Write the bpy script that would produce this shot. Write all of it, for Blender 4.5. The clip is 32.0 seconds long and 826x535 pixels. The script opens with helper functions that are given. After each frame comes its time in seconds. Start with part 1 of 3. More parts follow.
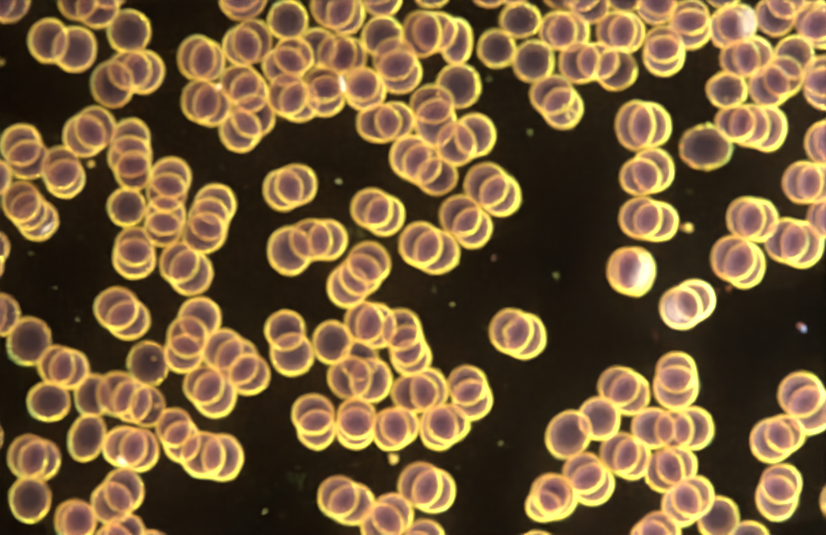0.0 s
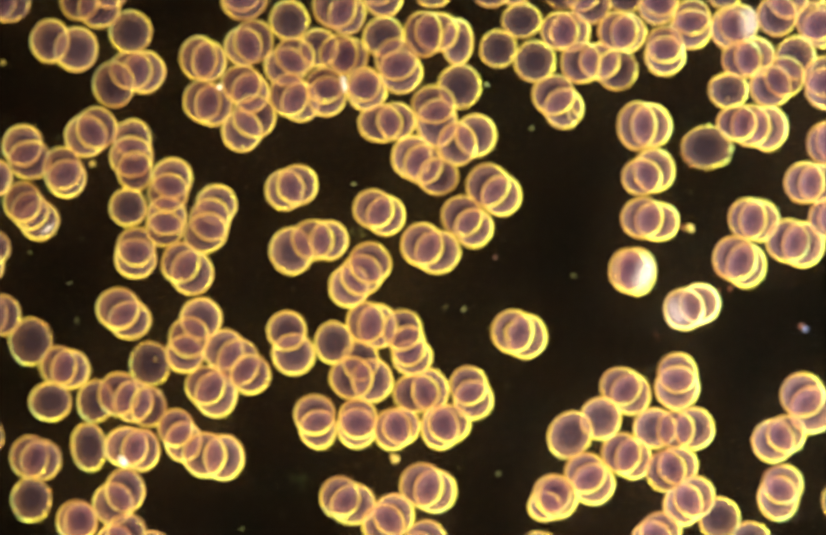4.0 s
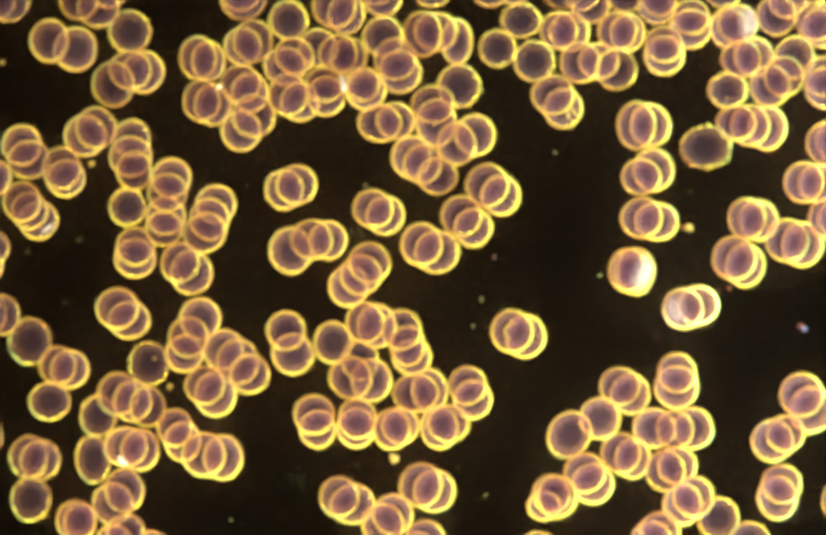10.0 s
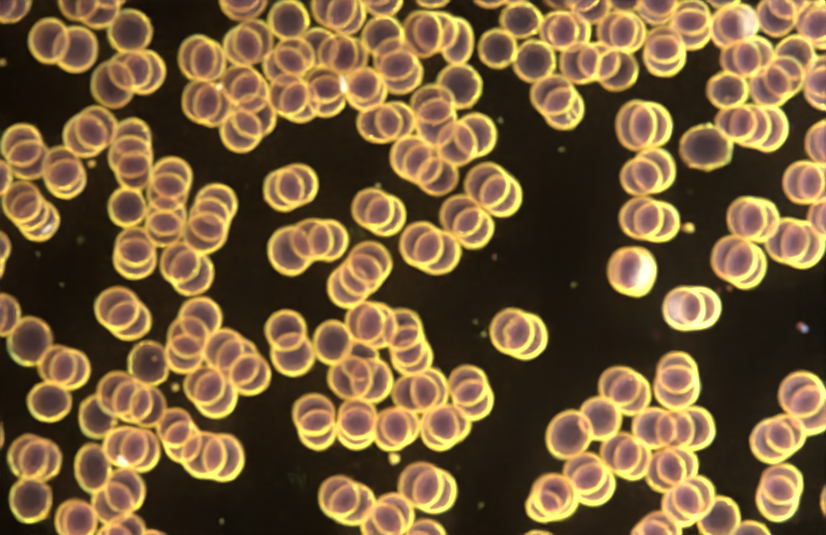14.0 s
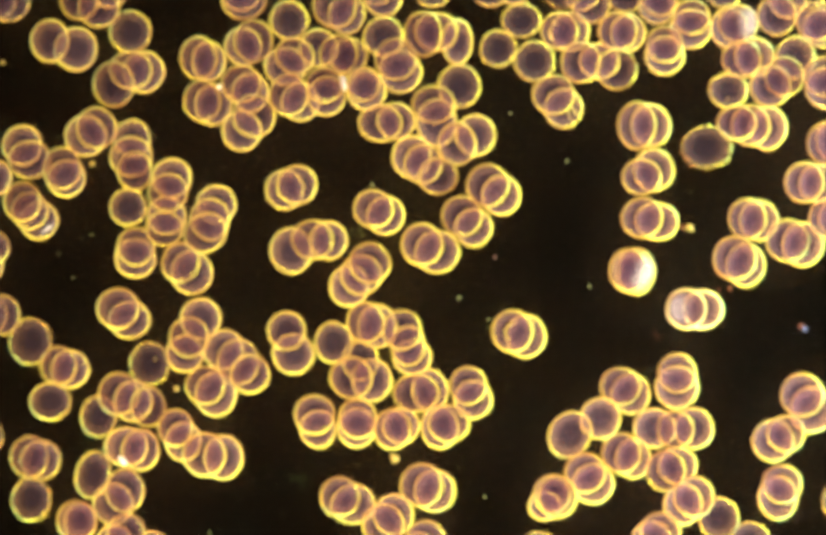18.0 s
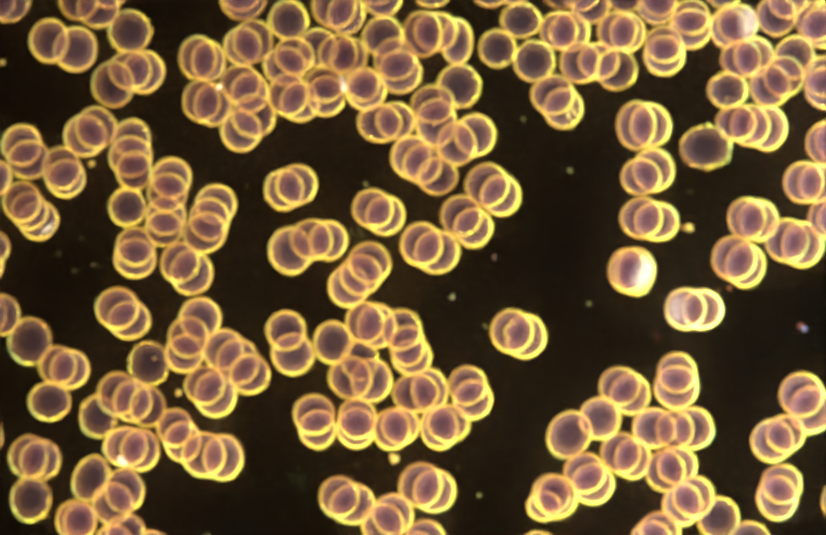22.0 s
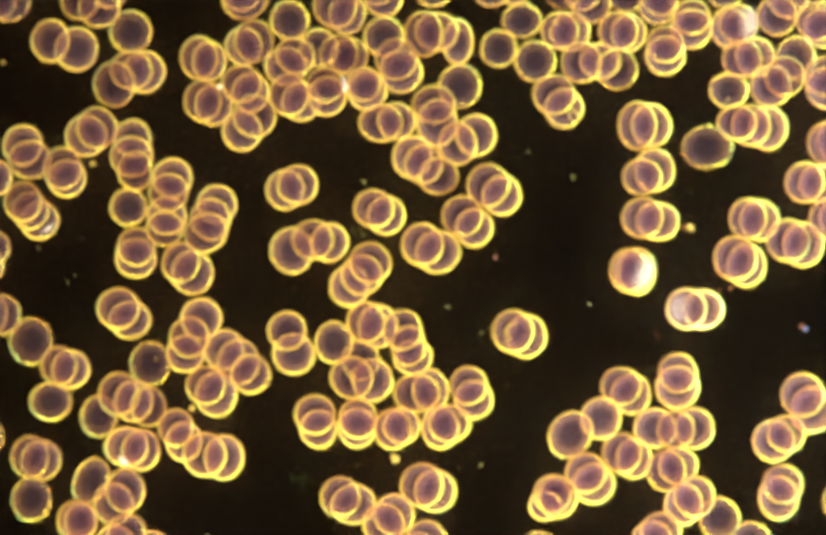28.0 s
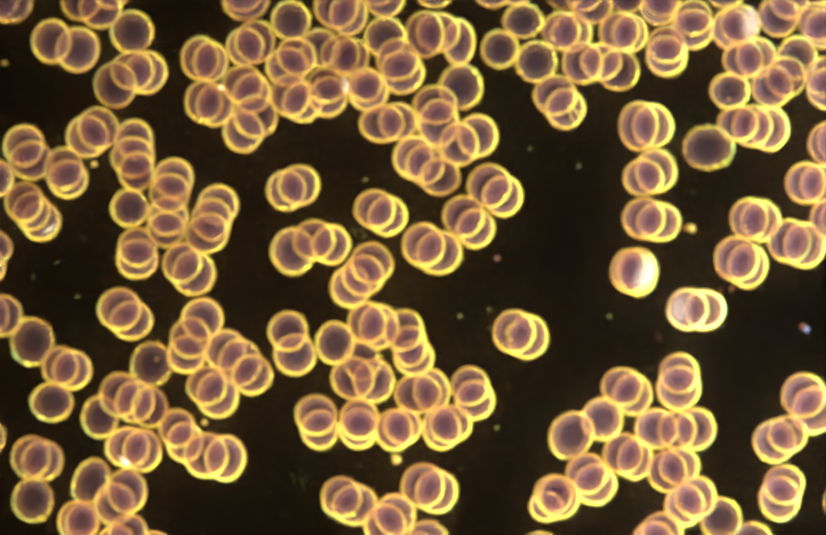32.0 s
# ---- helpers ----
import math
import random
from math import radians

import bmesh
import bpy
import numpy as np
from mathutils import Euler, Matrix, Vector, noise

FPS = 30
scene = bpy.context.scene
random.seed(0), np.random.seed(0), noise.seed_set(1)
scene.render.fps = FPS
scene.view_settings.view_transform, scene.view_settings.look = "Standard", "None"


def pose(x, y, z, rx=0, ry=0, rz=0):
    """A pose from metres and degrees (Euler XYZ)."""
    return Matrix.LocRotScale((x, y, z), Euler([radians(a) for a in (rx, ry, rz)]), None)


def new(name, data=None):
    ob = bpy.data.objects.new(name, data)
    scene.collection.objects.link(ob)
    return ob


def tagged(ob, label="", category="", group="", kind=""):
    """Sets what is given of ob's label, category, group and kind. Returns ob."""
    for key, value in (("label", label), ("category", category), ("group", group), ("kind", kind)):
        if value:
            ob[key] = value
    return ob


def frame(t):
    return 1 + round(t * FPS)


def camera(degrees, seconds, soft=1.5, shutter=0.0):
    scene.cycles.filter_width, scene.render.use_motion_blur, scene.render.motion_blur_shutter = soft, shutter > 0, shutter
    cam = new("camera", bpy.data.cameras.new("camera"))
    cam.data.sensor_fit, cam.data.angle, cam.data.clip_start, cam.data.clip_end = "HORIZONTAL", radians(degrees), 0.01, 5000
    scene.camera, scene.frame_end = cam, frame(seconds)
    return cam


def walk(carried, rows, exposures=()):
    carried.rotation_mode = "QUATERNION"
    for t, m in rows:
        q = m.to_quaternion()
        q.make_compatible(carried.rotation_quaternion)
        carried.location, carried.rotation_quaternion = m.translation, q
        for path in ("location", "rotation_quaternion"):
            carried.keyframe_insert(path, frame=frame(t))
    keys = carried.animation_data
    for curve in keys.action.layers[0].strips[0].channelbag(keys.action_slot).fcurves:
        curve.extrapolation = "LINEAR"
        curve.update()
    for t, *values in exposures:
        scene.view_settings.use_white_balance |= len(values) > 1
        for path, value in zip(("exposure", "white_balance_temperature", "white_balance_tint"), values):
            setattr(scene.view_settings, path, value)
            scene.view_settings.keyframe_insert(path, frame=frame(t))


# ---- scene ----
# The place is a wet mount under a dark-field microscope. One micrometre of the specimen is one centimetre here.
UM = 0.01

# ---- camera ----
EYE = 6.578
SOFT = 5.7
cam = camera(12, 32.0, soft=SOFT)


def seat(t, x, y):
    """A row of the camera: it looks straight down, shifted by x, y micrometres as the stage trembles."""
    return (t, pose(x * UM, y * UM, EYE))


walk(cam, [
   seat(0, 0.200, -0.018), seat(0.5, 0.221, -0.010), seat(1, 0.151, -0.005), seat(1.5, 0.241, -0.001),
   seat(2, -0.149, -0.034), seat(2.5, 0.089, -0.019), seat(3, -0.064, -0.027), seat(3.5, -0.024, -0.011),
   seat(5.5, -0.040, 0.079), seat(6, -0.000, -0.034), seat(6.5, 0.022, -0.034), seat(7, 0.049, -0.019),
   seat(7.5, 0.097, -0.019), seat(8, 0.086, -0.010), seat(8.5, 0.114, -0.027), seat(9, 0.118, -0.019),
   seat(9.5, 0.134, -0.019), seat(10, 0.086, -0.011), seat(10.5, 0.076, -0.019), seat(11, 0.134, -0.009),
   seat(11.5, 0.171, -0.027), seat(12, 0.120, -0.011), seat(12.5, -0.009, -0.011), seat(13, -0.000, 0.000),
   seat(13.5, -0.039, -0.011), seat(14, 0.075, -0.005), seat(14.5, 0.033, -0.011), seat(16.5, -0.107, -0.011),
   seat(17, -0.021, -0.005), seat(17.5, 0.019, 0.000), seat(18, 0.009, 0.000), seat(18.5, 0.009, -0.011),
   seat(19, -0.021, 0.010), seat(19.5, 0.072, 0.002), seat(20, 0.038, -0.003), seat(20.5, 0.038, -0.019),
   seat(21, 0.085, -0.018), seat(21.5, 0.026, -0.019), seat(22, 0.091, -0.012), seat(22.5, 0.091, 0.000),
   seat(23, -0.000, -0.005), seat(23.5, -0.021, 0.000), seat(24, -0.003, 0.000), seat(24.5, -0.000, 0.000),
   seat(25, -0.009, -0.004), seat(25.5, 0.009, -0.005), seat(27.5, -0.030, 0.008), seat(28, -0.073, -0.005),
   seat(28.5, -0.128, 0.029), seat(29, 0.130, -0.039), seat(29.5, 0.050, 0.030), seat(30, -0.050, 0.019),
   seat(30.5, 0.019, 0.010), seat(31, 0.016, 0.017), seat(31.5, -0.125, 0.010), seat(32, -0.280, 0.076),
])

# ---- light ----
world = bpy.data.worlds.new("dark_room")
scene.world = world
world.use_nodes = True
room = world.node_tree.nodes["Background"]
room.inputs["Color"].default_value = (1.0, 0.85, 0.4, 1)
room.inputs["Strength"].default_value = 0.004
scene.cycles.transparent_max_bounces = 48
HAZE_MIDDLE, HAZE_EDGE = (0.57, 0.35, 0.46, 1), (0.93, 0.51, 0.28, 1)
HAZE_THIN, HAZE_THICK = 0.045, 0.174
ABSORB = (0.82, 0.75, 0.82, 1)
RIM_POWER = 3.3
# steepness and colours of the lens fringe painted into the rims' gloss
FRINGE = 12.0
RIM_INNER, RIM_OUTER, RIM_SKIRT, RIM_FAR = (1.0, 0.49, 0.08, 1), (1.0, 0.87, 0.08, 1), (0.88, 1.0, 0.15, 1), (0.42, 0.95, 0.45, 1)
PLASMA, MURK = (0.60, 0.54, 0.54, 1), 0.15
RING_POWER = 17.6
RING_RADIUS = 1.75
RING_TOP, RING_FOOT = -0.14, -1.6


# ---- materials ----
def material(name):
    m = bpy.data.materials.new(name)
    m.use_nodes = True
    n = m.node_tree.nodes
    n.remove(n["Principled BSDF"])
    return m, n, m.node_tree.links, n["Material Output"]


def node(n, kind, **values):
    nd = n.new(kind)
    for key, value in values.items():
        nd.inputs[key.replace("_", " ")].default_value = value
    return nd


def maths(n, l, operation, a, b):
    nd = n.new("ShaderNodeMath")
    nd.operation = operation
    for slot, value in ((0, a), (1, b)):
        if isinstance(value, (int, float)):
            nd.inputs[slot].default_value = value
        else:
            l.new(value, nd.inputs[slot])
    return nd.outputs[0]


def blend(n, l, fac, a, b):
    nd = n.new("ShaderNodeMixShader")
    if isinstance(fac, (int, float)):
        nd.inputs[0].default_value = fac
    else:
        l.new(fac, nd.inputs[0])
    l.new(a, nd.inputs[1])
    l.new(b, nd.inputs[2])
    return nd.outputs[0]


def membrane_material(name, fill, inner=RIM_INNER, outer=RIM_OUTER, spread=RIM_POWER):
    """A clear cell: light passes through, the haemoglobin absorbs and scatters a little where the disc is thick, and the curved rim shines."""
    m, n, l, out = material(name)
    place = n.new("ShaderNodeTexCoord")
    axis = n.new("ShaderNodeVectorMath")
    axis.operation = "MULTIPLY"
    axis.inputs[1].default_value = (1, 1, 0)
    l.new(place.outputs["Object"], axis.inputs[0])
    far = n.new("ShaderNodeVectorMath")
    far.operation = "LENGTH"
    l.new(axis.outputs[0], far.inputs[0])
    radius = far.outputs["Value"]
    grain = node(n, "ShaderNodeTexNoise", Scale=1.4, Detail=4.0)
    l.new(place.outputs["Object"], grain.inputs["Vector"])
    # away from the axis the lens's colour fringe is painted in: a cell runs from orange to green outwards across its
    # rim
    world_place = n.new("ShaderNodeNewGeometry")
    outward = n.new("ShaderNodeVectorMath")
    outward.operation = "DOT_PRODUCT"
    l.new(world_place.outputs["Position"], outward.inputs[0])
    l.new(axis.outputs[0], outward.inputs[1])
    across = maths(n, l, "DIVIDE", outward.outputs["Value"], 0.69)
    step = maths(n, l, "MULTIPLY_ADD", radius, FRINGE)
    step.node.inputs[2].default_value = 0.38 - 0.965 * FRINGE
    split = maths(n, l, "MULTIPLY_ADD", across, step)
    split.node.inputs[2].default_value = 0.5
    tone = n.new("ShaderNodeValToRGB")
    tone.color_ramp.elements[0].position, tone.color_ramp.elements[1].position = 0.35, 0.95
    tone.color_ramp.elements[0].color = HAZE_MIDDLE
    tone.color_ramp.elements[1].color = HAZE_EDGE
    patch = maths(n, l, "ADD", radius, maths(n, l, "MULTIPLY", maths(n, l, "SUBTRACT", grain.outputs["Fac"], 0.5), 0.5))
    # the lens fringe painted into the haze too: redder outwards, more purple inwards
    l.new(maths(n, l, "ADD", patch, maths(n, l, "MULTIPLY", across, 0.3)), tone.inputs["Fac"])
    who = n.new("ShaderNodeObjectInfo")
    clear = node(n, "ShaderNodeBsdfTransparent", Color=ABSORB)
    front = n.new("ShaderNodeBsdfDiffuse")
    back = n.new("ShaderNodeBsdfTranslucent")
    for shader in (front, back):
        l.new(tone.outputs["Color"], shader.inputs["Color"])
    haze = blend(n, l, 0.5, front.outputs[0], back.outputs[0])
    # the disc's thickness, and the rim's soft inward glow painted in as haze
    depth = n.new("ShaderNodeMapRange")
    depth.inputs["From Min"].default_value, depth.inputs["From Max"].default_value = 0.35, 1.0
    depth.interpolation_type = "SMOOTHSTEP"
    depth.inputs["To Min"].default_value, depth.inputs["To Max"].default_value = HAZE_THIN * fill, HAZE_THICK * fill
    l.new(radius, depth.inputs["Value"])
    some = maths(n, l, "MULTIPLY_ADD", who.outputs["Alpha"], 0.85)
    some.node.inputs[2].default_value = 0.4
    cloud = maths(n, l, "ADD", grain.outputs["Fac"], 0.5)
    dense = maths(n, l, "MULTIPLY", maths(n, l, "MULTIPLY", depth.outputs["Result"], some), cloud)
    body = blend(n, l, dense, clear.outputs[0], haze)
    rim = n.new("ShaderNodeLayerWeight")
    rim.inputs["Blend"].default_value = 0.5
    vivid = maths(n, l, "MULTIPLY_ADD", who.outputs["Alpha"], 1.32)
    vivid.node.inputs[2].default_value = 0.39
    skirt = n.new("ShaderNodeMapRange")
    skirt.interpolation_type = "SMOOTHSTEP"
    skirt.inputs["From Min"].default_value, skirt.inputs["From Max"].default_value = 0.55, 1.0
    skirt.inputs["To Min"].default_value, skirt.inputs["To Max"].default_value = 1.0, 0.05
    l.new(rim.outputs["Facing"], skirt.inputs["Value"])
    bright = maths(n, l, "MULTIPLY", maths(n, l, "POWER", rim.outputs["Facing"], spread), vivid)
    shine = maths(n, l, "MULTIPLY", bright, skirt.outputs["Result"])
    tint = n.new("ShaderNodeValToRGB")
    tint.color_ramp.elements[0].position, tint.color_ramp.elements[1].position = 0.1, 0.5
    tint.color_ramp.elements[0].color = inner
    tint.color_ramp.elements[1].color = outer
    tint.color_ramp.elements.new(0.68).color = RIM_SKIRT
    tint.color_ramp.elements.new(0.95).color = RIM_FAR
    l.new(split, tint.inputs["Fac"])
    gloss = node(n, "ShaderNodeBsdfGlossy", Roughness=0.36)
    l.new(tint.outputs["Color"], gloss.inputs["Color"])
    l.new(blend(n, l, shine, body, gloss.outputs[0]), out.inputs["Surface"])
    return m


def glare_material():
    """White glare painted over a cell's flank: mostly pale, strongest towards one side, with some of what lies under
    it.
    """
    m, n, l, out = material("refractile_flank")
    place = n.new("ShaderNodeTexCoord")
    grain = node(n, "ShaderNodeTexNoise", Scale=2.0, Detail=3.0)
    l.new(place.outputs["Object"], grain.inputs["Vector"])
    tone = n.new("ShaderNodeValToRGB")
    tone.color_ramp.elements[0].color = (0.85, 0.80, 0.70, 1)
    tone.color_ramp.elements[1].color = (0.95, 0.92, 0.90, 1)
    l.new(grain.outputs["Fac"], tone.inputs["Fac"])
    clear = n.new("ShaderNodeBsdfTransparent")
    milk = n.new("ShaderNodeBsdfTranslucent")
    gloss = node(n, "ShaderNodeBsdfGlossy", Roughness=0.55)
    for shader in (milk, gloss):
        l.new(tone.outputs["Color"], shader.inputs["Color"])
    pale = blend(n, l, 0.45, milk.outputs[0], gloss.outputs[0])
    far = n.new("ShaderNodeVectorMath")
    far.operation = "LENGTH"
    l.new(place.outputs["Object"], far.inputs[0])
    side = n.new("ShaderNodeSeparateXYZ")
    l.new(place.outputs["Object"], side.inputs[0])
    glare_side = n.new("ShaderNodeMapRange")
    glare_side.interpolation_type = "SMOOTHSTEP"
    glare_side.inputs["From Min"].default_value, glare_side.inputs["From Max"].default_value = -0.9, 0.6
    l.new(side.outputs["X"], glare_side.inputs["Value"])
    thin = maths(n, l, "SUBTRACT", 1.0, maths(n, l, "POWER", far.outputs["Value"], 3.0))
    thick = maths(n, l, "MULTIPLY", maths(n, l, "MULTIPLY", thin, glare_side.outputs["Result"]), 0.42)
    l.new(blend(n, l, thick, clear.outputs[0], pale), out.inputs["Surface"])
    return m


def glass_material():
    m, n, l, out = material("slide_glass")
    clear = node(n, "ShaderNodeBsdfTransparent", Color=(0.99, 0.995, 0.99, 1))
    gloss = node(n, "ShaderNodeBsdfGlossy", Roughness=0.02, Color=(1, 1, 1, 1))
    edge = node(n, "ShaderNodeFresnel", IOR=1.1)
    l.new(blend(n, l, edge.outputs[0], clear.outputs[0], gloss.outputs[0]), out.inputs["Surface"])
    return m


def plasma_material():
    """The wet film that the cells lie in: clear, with a little cloudy protein that catches the light which the cells throw down."""
    m, n, l, out = material("blood_plasma")
    place = n.new("ShaderNodeTexCoord")
    coarse = node(n, "ShaderNodeTexNoise", Scale=9.0, Detail=3.0)
    fine = node(n, "ShaderNodeTexNoise", Scale=70.0, Detail=4.0)
    for cloud in (coarse, fine):
        l.new(place.outputs["Object"], cloud.inputs["Vector"])
    murk = maths(n, l, "ADD", maths(n, l, "MULTIPLY", coarse.outputs["Fac"], 0.9), maths(n, l, "MULTIPLY", fine.outputs["Fac"], 0.7))
    clear = n.new("ShaderNodeBsdfTransparent")
    cloudy = node(n, "ShaderNodeBsdfDiffuse", Color=PLASMA, Roughness=1.0)
    l.new(blend(n, l, maths(n, l, "MULTIPLY", murk, MURK), clear.outputs[0], cloudy.outputs[0]), out.inputs["Surface"])
    return m


def stop_material():
    m, n, l, out = material("blackened_stop")
    place = n.new("ShaderNodeTexCoord")
    grain = node(n, "ShaderNodeTexNoise", Scale=2.5, Detail=6.0)
    l.new(place.outputs["Object"], grain.inputs["Vector"])
    tone = n.new("ShaderNodeValToRGB")
    tone.color_ramp.elements[0].color = (0.0003, 0.0002, 0.0001, 1)
    tone.color_ramp.elements[1].color = (0.0007, 0.0005, 0.0003, 1)
    l.new(grain.outputs["Fac"], tone.inputs["Fac"])
    flat = node(n, "ShaderNodeBsdfDiffuse", Roughness=1.0)
    l.new(tone.outputs["Color"], flat.inputs["Color"])
    l.new(flat.outputs[0], out.inputs["Surface"])
    return m


def lamp_material(across, up, low):
    """One pane of the hollow cone of light, warm, with pale and bluish flares near the foot, added to tint and brighten
    the cells' edges. across and up: where the pane stands, from -1 to 1; low: whether it is at the foot."""
    m, n, l, out = material("condenser_light")
    side, near = 0.5 + 0.5 * across, 0.5 - 0.5 * up
    power = (0.43 + 0.58 * side) * (1 - 0.6 * max(0.0, 0.7 * (up - across)))
    light = [power * c for c in (1.0, 0.75 + 0.22 * side, 0.17 + 0.68 * side)]
    if low:
        for fall, colour, strength in ((near, (1.0, 0.92, 0.70), 1.5), (side, (0.68, 1.0, 0.88), 1.3), (1 - side, (0.15, 0.45, 1.0), 0.12)):
            light = [c + strength * fall ** 3 * k for c, k in zip(light, colour)]
    top = max(light)
    glow = node(n, "ShaderNodeEmission", Color=(*(c / top for c in light), 1), Strength=RING_POWER * top)
    l.new(glow.outputs[0], out.inputs["Surface"])
    return m


def speck_material(name, dark, light, wet=0.1):
    m, n, l, out = material(name)
    place = n.new("ShaderNodeTexCoord")
    grain = node(n, "ShaderNodeTexNoise", Scale=180.0, Detail=3.0)
    l.new(place.outputs["Object"], grain.inputs["Vector"])
    tone = n.new("ShaderNodeValToRGB")
    tone.color_ramp.elements[0].color, tone.color_ramp.elements[1].color = dark, light
    l.new(grain.outputs["Fac"], tone.inputs["Fac"])
    flat = n.new("ShaderNodeBsdfDiffuse")
    l.new(tone.outputs["Color"], flat.inputs["Color"])
    through_it = n.new("ShaderNodeBsdfTranslucent")
    l.new(tone.outputs["Color"], through_it.inputs["Color"])
    gloss = node(n, "ShaderNodeBsdfGlossy", Roughness=0.4)
    l.new(tone.outputs["Color"], gloss.inputs["Color"])
    dull = blend(n, l, 0.85, flat.outputs[0], through_it.outputs[0])
    l.new(blend(n, l, wet, dull, gloss.outputs[0]), out.inputs["Surface"])
    return m


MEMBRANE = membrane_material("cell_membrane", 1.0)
# dimmer copy of the membrane, painted darker inside, for cells lying alone
DIM_MEMBRANE = membrane_material("flattened_cell_membrane", 0.62)
# brighter copy of the membrane, with white glare painted into the rim's tint
GLARE_MEMBRANE = membrane_material("swollen_cell_membrane", 1.2, (1.0, 0.74, 0.48, 1), (1.0, 0.84, 0.22, 1), 2.0)
GLASS = glass_material()
FILM = plasma_material()
GLARE = glare_material()
STOP = stop_material()
GOLD = speck_material("golden_speck", (0.5, 0.35, 0.08, 1), (0.95, 0.85, 0.4, 1), 0.25)
GREEN = speck_material("greenish_speck", (0.75, 0.85, 0.38, 1), (0.95, 1.0, 0.60, 1), 0.6)
PINK = speck_material("pinkish_speck", (0.85, 0.45, 0.40, 1), (0.95, 0.70, 0.60, 1), 0.5)
AZURE = speck_material("bluish_speck", (0.35, 0.45, 0.85, 1), (0.60, 0.70, 1.0, 1), 0.2)
FLECK = speck_material("smear_fleck", (0.16, 0.20, 0.07, 1), (0.30, 0.36, 0.15, 1))
RUST = speck_material("rusty_speck", (0.16, 0.06, 0.03, 1), (0.45, 0.2, 0.12, 1), 0.25)
FOLD = speck_material("membrane_fold", (0.9, 0.7, 0.25, 1), (1.0, 0.88, 0.5, 1), 0.4)
# white of the beads added for glare between cells
WHITE = speck_material("refractile_granule", (0.9, 0.88, 0.8, 1), (1.0, 0.98, 0.95, 1), 0.75)
DUST = speck_material("plasma_dust", (0.35, 0.16, 0.08, 1), (0.42, 0.52, 0.26, 1), 0.15)


# ---- setting ----
def made(name, bm, mat, parent=None, label="", smooth=True):
    data = bpy.data.meshes.new(name)
    bm.to_mesh(data)
    bm.free()
    data.materials.append(mat)
    for face in data.polygons:
        face.use_smooth = smooth
    ob = new(name, data)
    if parent:
        ob.parent = parent
    if label:
        ob["label"] = label
    return ob


def slab(width, depth, top, thick, bevel):
    bm = bmesh.new()
    bmesh.ops.create_cube(bm, size=1)
    bmesh.ops.scale(bm, vec=(width, depth, thick), verts=bm.verts)
    bmesh.ops.translate(bm, vec=(0, 0, top - thick / 2), verts=bm.verts)
    bmesh.ops.bevel(bm, geom=bm.edges[:], offset=bevel, segments=2, affect="EDGES")
    return bm


def tube(inner, outer, low, high, steps=96):
    """A ring with a rectangular section."""
    bm = bmesh.new()
    loops = []
    for i in range(steps):
        c, s = math.cos(math.tau * i / steps), math.sin(math.tau * i / steps)
        loops.append([bm.verts.new((r * c, r * s, z)) for r, z in ((inner, low), (outer, low), (outer, high), (inner, high))])
    for i in range(steps):
        a, b = loops[i], loops[(i + 1) % steps]
        for k in range(4):
            bm.faces.new((a[k], b[k], b[(k + 1) % 4], a[(k + 1) % 4]))
    bmesh.ops.recalc_face_normals(bm, faces=bm.faces[:])
    return bm


def disc(radius, top, thick, steps=96):
    bm = bmesh.new()
    bmesh.ops.create_cone(bm, cap_ends=True, segments=steps, radius1=radius, radius2=radius, depth=thick)
    bmesh.ops.translate(bm, vec=(0, 0, top - thick / 2), verts=bm.verts)
    return bm


slide = made("glass_slide", slab(2.4, 1.9, -0.009, 0.05, 0.006), GLASS, smooth=False)
tagged(slide, "clear glass microscope slide under the wet blood film", "slide", kind="structure")
plasma = made("plasma_film", slab(2.2, 1.7, -0.002, 0.004, 0.001), GLASS, smooth=False)
plasma.data.materials.append(FILM)
for face in plasma.data.polygons:
    face.material_index = int(face.normal.z > 0.9)
tagged(plasma, "thin wet film of faintly cloudy blood plasma on slide", "plasma", kind="structure")

condenser = tagged(new("condenser"), "dark-field condenser with hollow ring of light under slide", "condenser", kind="structure")
condenser.location = (0, 0, RING_FOOT - 0.06)
FOOT = RING_FOOT - 0.06


def light_ring(steps=32):
    """The lit inner wall of the condenser: two rows of flat panes that face the axis."""
    bm = bmesh.new()
    heights = (RING_FOOT - FOOT, (RING_FOOT + RING_TOP) / 2 - FOOT, RING_TOP - FOOT)
    rows = [[bm.verts.new((RING_RADIUS * math.cos(math.tau * i / steps), RING_RADIUS * math.sin(math.tau * i / steps), z))
             for i in range(steps)] for z in heights]
    mats = []
    for i in range(steps):
        k, a = (i + 1) % steps, math.tau * (i + 0.5) / steps
        for row in range(2):
            face = bm.faces.new((rows[row][k], rows[row][i], rows[row + 1][i], rows[row + 1][k]))
            face.material_index = len(mats)
            mats.append(lamp_material(math.cos(a), math.sin(a), row == 0))
    ob = made("light_ring", bm, mats[0], condenser, "glowing inner wall of the condenser", smooth=False)
    for m in mats[1:]:
        ob.data.materials.append(m)


light_ring()
made("central_stop", disc(RING_RADIUS, 0.0, 0.04), STOP, condenser, "blackened central stop disc", smooth=False)
